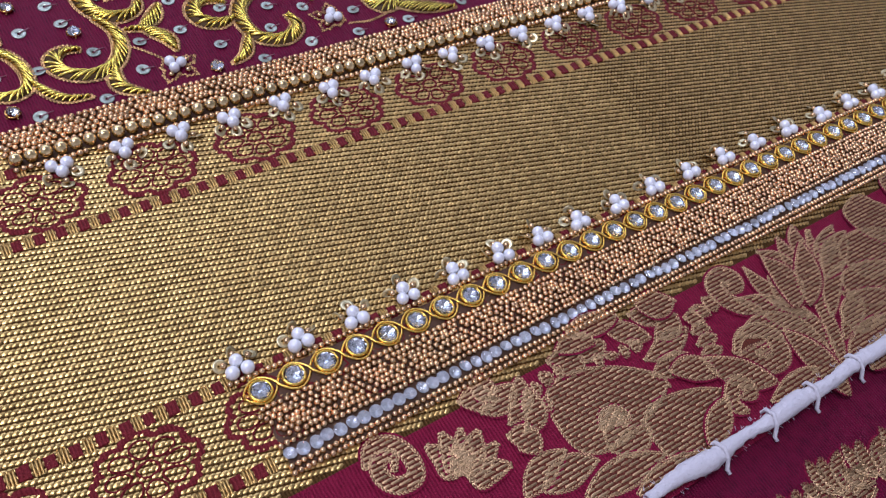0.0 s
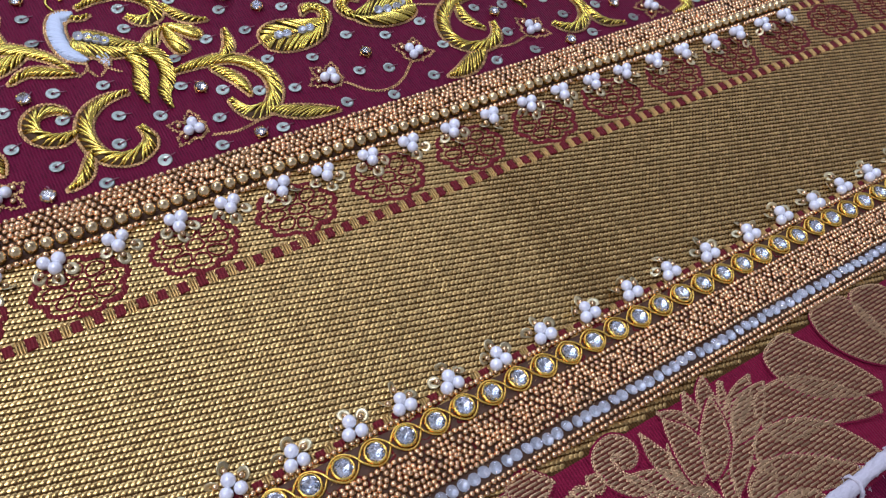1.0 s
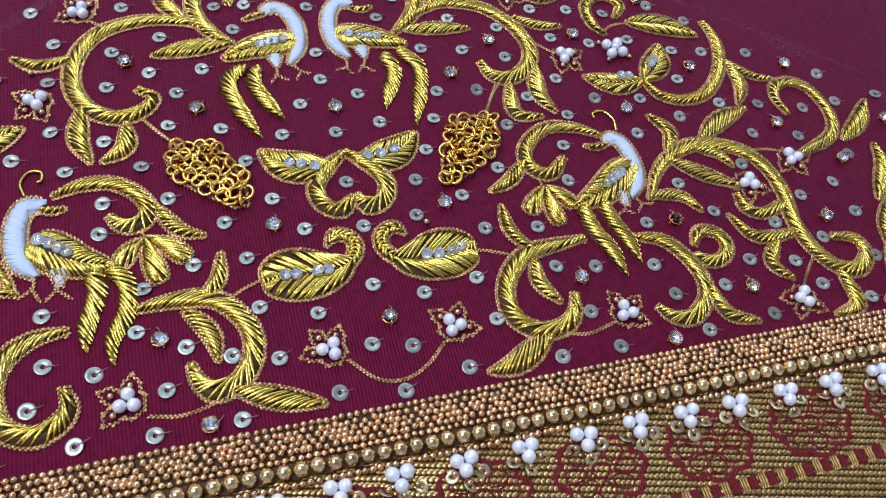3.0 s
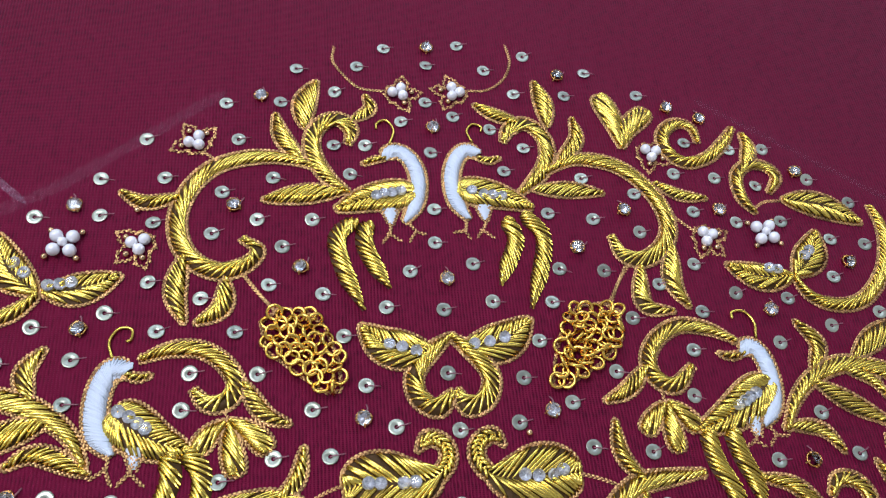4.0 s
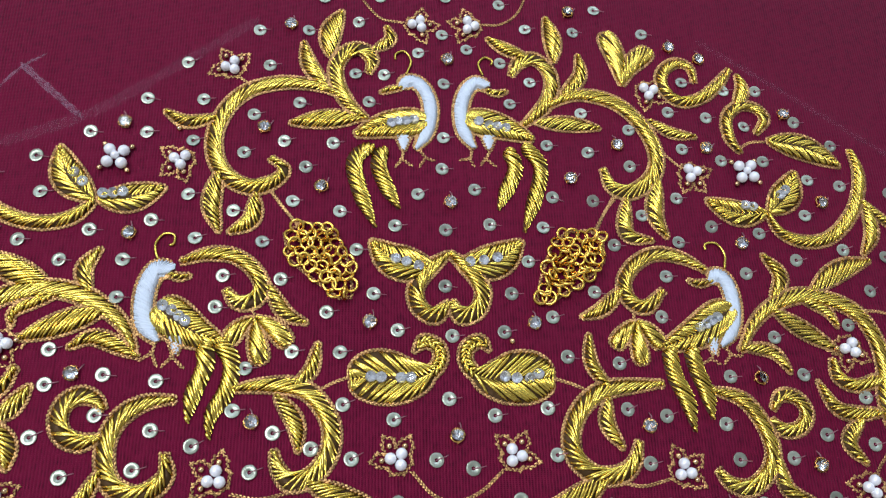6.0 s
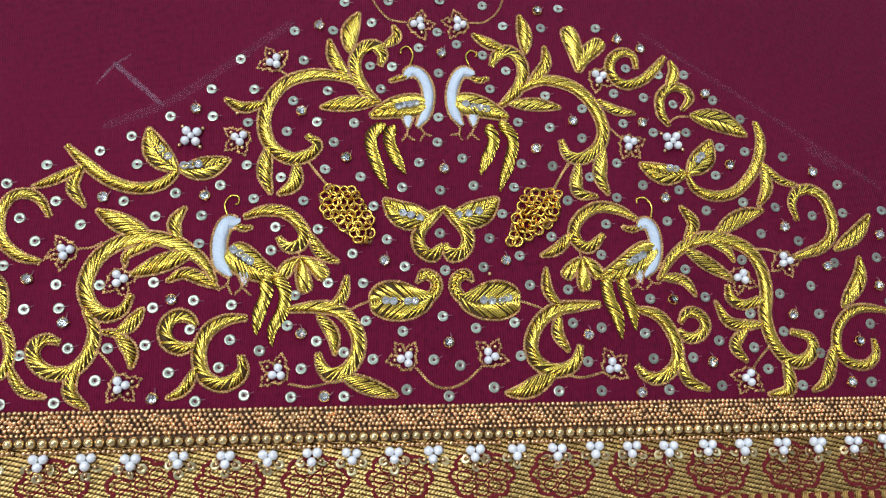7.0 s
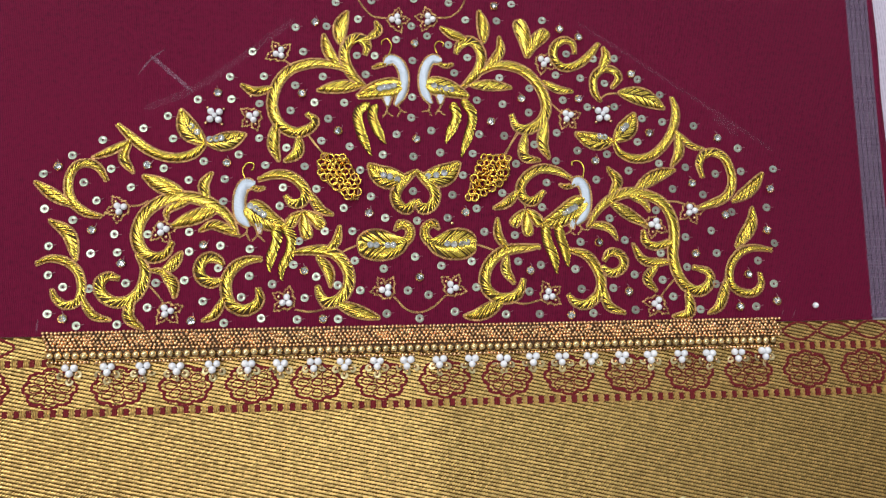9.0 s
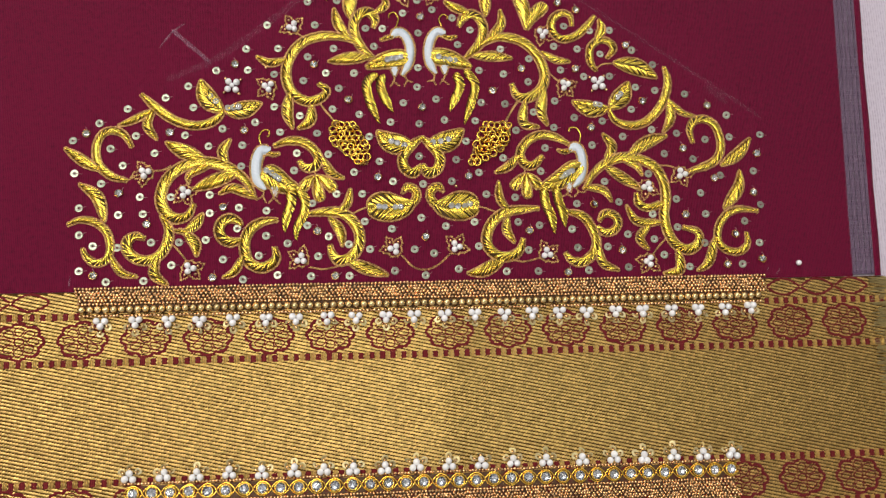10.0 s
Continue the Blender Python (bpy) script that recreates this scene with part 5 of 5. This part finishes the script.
for x, y in ((-94.3, 32.6), (-132.5, 32.3), (100.8, 29.6), (-3.4, 29.3), (125.3, 29.3), (-28.1, 28), (20, 27.1), (39.4, 26.8), (-52.9, 26.6), (143.2, 25.8), (-82.7, 25.7), (7.3, 25.4), (48.9, 25.2), (-16.4, 24.5), (-148.3, 23.8), (111.7, 23.4), (63.5, 23.2), (-70.4, 22.3), (-43.7, 21.6), (-95.8, 20.9), (88.7, 20.5), (-118.5, 20.1), (-106.9, 20), (-142.4, 18.9)):
    sequin(x, y)
for x, y in ((-61.3, 18.8), (-132.4, 18.1), (100.6, 18.1), (-35.1, 18), (21.5, 16.2), (123.6, 16), (-26, 15.7), (149.2, 15.7), (-6.7, 15.3), (79.1, 15), (65.6, 14.8), (43.5, 14.1), (-73.4, 13.7), (1.7, 13.4), (-48.3, 13), (-88.4, 12.3), (104.6, 10.9), (-109.8, 10.2), (-147.6, 8.4), (12.3, 6.3), (140.3, 6.1), (-15.5, 6), (87.9, 5.6), (115.8, 5.3)):
    sequin(x, y)
for x, y in ((-65.5, 5.1), (33.3, 4.8), (69.9, 4.6), (47.3, 4.6), (-51.3, 4.3), (-35, 4.2), (-2.2, 3.8), (-121.1, 3.7), (-80, 3.5), (-136.5, 3.5)):
    sequin(x, y)

# rhinestones
for x, y in ((-0.9, 150.8), (34.1, 141.8), (-44.1, 133.1), (63, 131.3), (71.4, 127.7), (-1.4, 123.8), (94, 110.3), (-84.5, 100.5), (-49.7, 100.3), (69.5, 98.7), (44.3, 98.6), (30.7, 88.1), (-34.5, 83.7), (99.9, 83.1), (130.6, 80.8), (-1.7, 80.2), (75.2, 70.5), (-80.1, 69.7), (-112, 68.8), (-147.1, 68.5)):
    rhinestone(x, y)
for x, y in ((117.2, 60.3), (152, 57.4), (18.1, 48), (-22, 47.9), (130.9, 46.1), (-132.6, 41.8), (148.6, 39), (-88.8, 35.2), (74, 34.4), (115.9, 29.3), (-120.6, 28.1), (-48.6, 24), (44.3, 22.8), (-1.8, 20.7), (138, 19.9), (85.5, 13.5), (149.6, 8.2), (-141.8, 6.3), (133, 6.1), (-92.7, 4.6)):
    rhinestone(x, y)
for x, y in ((-41.1, 4.2), (60.4, 3.9)):
    rhinestone(x, y)
loose_bead(-70.9, 98.9)
loose_bead(12.3, 43.3)

# chalk marks on the silk
world_part("chalk_mark", chalk([(-112.6, 117.1), (-104.8, 110), (-95.1, 101.3)], 2.6, 1), field, "faint pale chalk mark")
world_part("chalk_mark", chalk([(-117.4, 108.6), (-112.5, 115.4), (-106.4, 120.4)], 1.2, 2), field, "faint pale chalk mark")
world_part("chalk_mark", chalk([(-114.4, 93.1), (-93.3, 103), (-75.4, 116.5), (-52.9, 134.7)], 4.5, 3, FAINT_CHALK), field, "faint pale chalk mark")
world_part("chalk_mark", chalk([(129.8, 90.2), (134.7, 87.4), (140.3, 82.1)], 4.5, 4, FAINT_CHALK), field, "faint pale chalk mark")
world_part("chalk_mark", chalk([(71.8, 134.7), (97.8, 116.7), (125.4, 97.2), (156.4, 74.7)], 2.5, 5, FAINT_CHALK), field, "faint pale chalk mark")
world_part("chalk_mark", chalk([(-151.5, 1), (-151.1, 6.2)], 1.2, 7), field, "faint pale chalk mark")
world_part("chalk_mark", chalk([(151.2, 1.9), (152.3, 4.9)], 1.2, 7), field, "faint pale chalk mark")
world_part("chalk_mark", chalk([(155.6, 1), (157.5, 4.2)], 1.2, 7), field, "faint pale chalk mark")

# woven foliage of the brocade panel
brocade(panel, "woven_fruit", [(-43, -120), (-58, -118), (-72, -117)], 15.4, wing_width)
brocade(panel, "woven_fruit", [(-55, -131), (-44, -130), (-32, -129)], 12.0, drop_width)
brocade(panel, "woven_petal", [(-65, -126), (-61, -124), (-58, -122)], 4.1)
brocade(panel, "woven_petal", [(-65, -127), (-60, -128), (-54, -127)], 4.0)
brocade(panel, "woven_petal", [(-64, -122), (-60, -121), (-56, -123)], 3.2)
brocade(panel, "woven_leaf", [(-69, -127), (-75, -126), (-83, -127)], 5.0)
brocade(panel, "woven_leaf", [(-55, -133), (-65, -132), (-76, -132)], 5.0)
brocade(panel, "woven_leaf", [(-47, -137), (-56, -137), (-66, -137)], 4.0)
brocade(panel, "woven_leaf", [(-74, -122), (-80, -123), (-87, -126)], 4.1)
brocade(panel, "woven_leaf", [(-65, -104), (-61, -106), (-58, -109)], 4.8)
brocade(panel, "woven_leaf", [(-57, -108), (-54, -106), (-50, -106)], 4.4)
brocade(panel, "woven_leaf", [(-44, -114), (-39, -114), (-29, -112)], 4.0)
brocade(panel, "woven_leaf", [(-45, -118), (-39, -118), (-33, -118)], 4.0)
brocade(panel, "woven_leaf", [(-48, -102), (-44, -106), (-39, -110)], 4.2)
brocade(panel, "woven_leaf", [(-40, -103), (-36, -105), (-30, -105)], 4.5)
brocade(panel, "woven_leaf", [(-38, -111), (-33, -110), (-29, -108)], 4.1)
brocade(panel, "woven_spot", [(-55, -109), (-53, -109)], 2.0, drop_width)
brocade(panel, "woven_spot", [(-52, -109), (-49, -110)], 0.9, drop_width)
brocade(panel, "woven_spot", [(-48, -110), (-46, -110)], 2.0, drop_width)
brocade(panel, "woven_spot", [(-45, -110), (-42, -110)], 2.0, drop_width)
brocade(panel, "woven_spot", [(-72, -108), (-70, -108)], 2.0, drop_width)
brocade(panel, "woven_spot", [(-69, -107), (-66, -107)], 2.0, drop_width)
brocade(panel, "woven_spot", [(-72, -112), (-70, -112)], 2.0, drop_width)
brocade(panel, "woven_spot", [(-65, -107), (-63, -107)], 2.0, drop_width)
brocade(panel, "woven_petal", [(-99, -108), (-97, -112), (-97, -116)], 4.1, wing_width)
brocade(panel, "woven_petal", [(-95, -107), (-95, -112), (-96, -116)], 4.0, wing_width)
brocade(panel, "woven_petal", [(-91, -108), (-93, -112), (-96, -116)], 3.1, wing_width)
brocade(panel, "woven_petal", [(-88, -110), (-92, -114), (-95, -116)], 4.2, wing_width)
brocade(panel, "woven_petal", [(-86, -114), (-91, -116), (-95, -117)], 3.2, wing_width)
brocade(panel, "woven_petal", [(-86, -119), (-91, -118), (-95, -118)], 4.0, wing_width)
brocade(panel, "woven_scroll", [(-107, -109), (-106, -106), (-109, -106), (-110, -109), (-108, -112), (-104, -112), (-103, -108), (-105, -104), (-109, -103), (-112, -106)], 2.0, stem_width)
brocade(panel, "woven_leaf", [(-88, -103), (-84, -104), (-80, -106)], 4.4)
brocade(panel, "woven_leaf", [(-85, -107), (-81, -107), (-75, -105)], 4.1)
brocade(panel, "woven_leaf", [(-81, -112), (-76, -109), (-73, -104)], 3.5)
brocade(panel, "woven_leaf", [(-79, -115), (-75, -113), (-73, -107)], 3.6)
brocade(panel, "woven_leaf", [(-83, -114), (-80, -116), (-79, -120)], 4.4)
brocade(panel, "woven_leaf", [(-79, -104), (-81, -103), (-84, -101)], 4.5)
brocade(panel, "woven_scroll", [(-18, -126), (-15, -126), (-15, -124), (-17, -123), (-20, -125), (-19, -128), (-14, -129), (-11, -126), (-12, -122), (-18, -121), (-23, -123)], 3.6, stem_width)
brocade(panel, "woven_stem", [(-19, -120), (-10, -121), (-4, -126), (-3, -134), (-3, -140)], 6.7, leaf_width)
brocade(panel, "woven_scroll", [(-12, -107), (-11, -109), (-9, -109), (-8, -107), (-10, -105), (-14, -106), (-15, -109), (-13, -113), (-8, -117)], 3.1, stem_width)
brocade(panel, "woven_stem", [(-12, -112), (-5, -118), (-0, -126), (-0, -136)], 7.0, leaf_width)
brocade(panel, "woven_leaf", [(1, -111), (3, -116), (5, -121)], 7.2)
brocade(panel, "woven_leaf", [(-3, -106), (-2, -114), (3, -125)], 4.1)
brocade(panel, "woven_leaf", [(-20, -108), (-19, -110), (-19, -112)], 3.2)
brocade(panel, "woven_leaf", [(-25, -109), (-23, -110), (-21, -112)], 2.0)
brocade(panel, "woven_leaf", [(-28, -110), (-26, -111), (-24, -113)], 2.8)
brocade(panel, "woven_leaf", [(-29, -114), (-26, -114), (-24, -115)], 2.2)
brocade(panel, "woven_leaf", [(-30, -117), (-27, -117), (-24, -117)], 2.0)
brocade(panel, "woven_leaf", [(-32, -120), (-28, -120), (-25, -120)], 2.0)
brocade(panel, "woven_stem", [(23, -105), (17, -114), (10, -120), (5, -130), (0, -138)], 2.4, stem_width)
brocade(panel, "woven_leaf", [(20, -102), (17, -107), (15, -115)], 3.7)
brocade(panel, "woven_leaf", [(13, -103), (11, -111), (10, -119)], 3.9)
brocade(panel, "woven_leaf", [(4, -104), (8, -109), (9, -118)], 4.1)
brocade(panel, "woven_leaf", [(31, -107), (24, -111), (16, -115)], 4.1)
brocade(panel, "woven_leaf", [(24, -117), (15, -121), (8, -127)], 3.3)
brocade(panel, "woven_leaf", [(16, -123), (18, -127), (6, -133)], 3.5)
brocade(panel, "woven_leaf", [(33, -110), (24, -114), (16, -118)], 5.3)
brocade(panel, "woven_petal", [(25, -118), (40, -119), (56, -129)], 11.2, drop_width)
brocade(panel, "woven_petal", [(18, -124), (34, -127), (47, -138)], 9.8, drop_width)
brocade(panel, "woven_petal", [(44, -103), (46, -112), (61, -125)], 11.8, drop_width)
brocade(panel, "woven_petal", [(10, -131), (22, -130), (40, -138)], 7.7, drop_width)
brocade(panel, "woven_scroll", [(17, -143), (23, -141), (23, -137), (17, -135), (10, -136), (2, -139)], 4.1, stem_width)
brocade(panel, "woven_leaf", [(6, -142), (15, -140), (23, -139)], 5.1)
brocade(panel, "woven_petal", [(66, -101), (66, -109), (73, -124)], 13.6, drop_width)
brocade(panel, "woven_petal", [(81, -103), (79, -111), (82, -125)], 12.1, drop_width)
brocade(panel, "woven_leaf", [(-32, -120), (-27, -126), (-19, -133)], 5.7)
brocade(panel, "woven_scroll", [(-30, -132), (-27, -132), (-27, -129), (-30, -129), (-33, -132), (-31, -135)], 2.2, stem_width)
brocade(panel, "woven_leaf", [(-24, -136), (-17, -136), (-7, -135)], 4.0)
brocade(panel, "woven_leaf", [(-7, -124), (-5, -134), (-5, -144)], 6.1)
brocade(panel, "woven_leaf", [(-41, -119), (-35, -121), (-31, -125)], 4.6)
brocade(panel, "woven_leaf", [(-33, -130), (-38, -133), (-45, -137)], 4.1)
brocade(panel, "woven_leaf", [(-58, -101), (-51, -101), (-43, -102)], 4.1)
brocade(panel, "woven_leaf", [(-62, -103), (-56, -103), (-52, -105)], 3.3)
brocade(panel, "woven_leaf", [(-27, -105), (-32, -104), (-37, -102)], 5.4)
brocade(panel, "woven_leaf", [(4, -106), (5, -114), (1, -121)], 5.9)
brocade(panel, "woven_leaf", [(18, -107), (13, -114), (5, -122)], 5.1)

# foliage of the lower brocade
rng = random.Random(9)
for k in range(12):
    x0, y0 = -70 + 11.5 * k + rng.uniform(-1, 1), -163 + rng.uniform(-2, 2)
    for j in range(6):
        a = radians(25 + 26 * j + rng.uniform(-5, 5))
        c, d = math.cos(a), math.sin(a)
        s = Shape()
        flat_leaf(s, [(x0 + 3 * c, y0 + 3 * d), (x0 + 7 * c - 1.0 * d, y0 + 7 * d + 1.0 * c), (x0 + (11 + j % 2) * c, y0 + (11 + j % 2) * d)], 3.4, z=-1.14)
        part("woven_leaf", s.mesh("woven_leaf", [BROCADE, MAROON_WOVEN, BROCADE_GROUND]), lower)
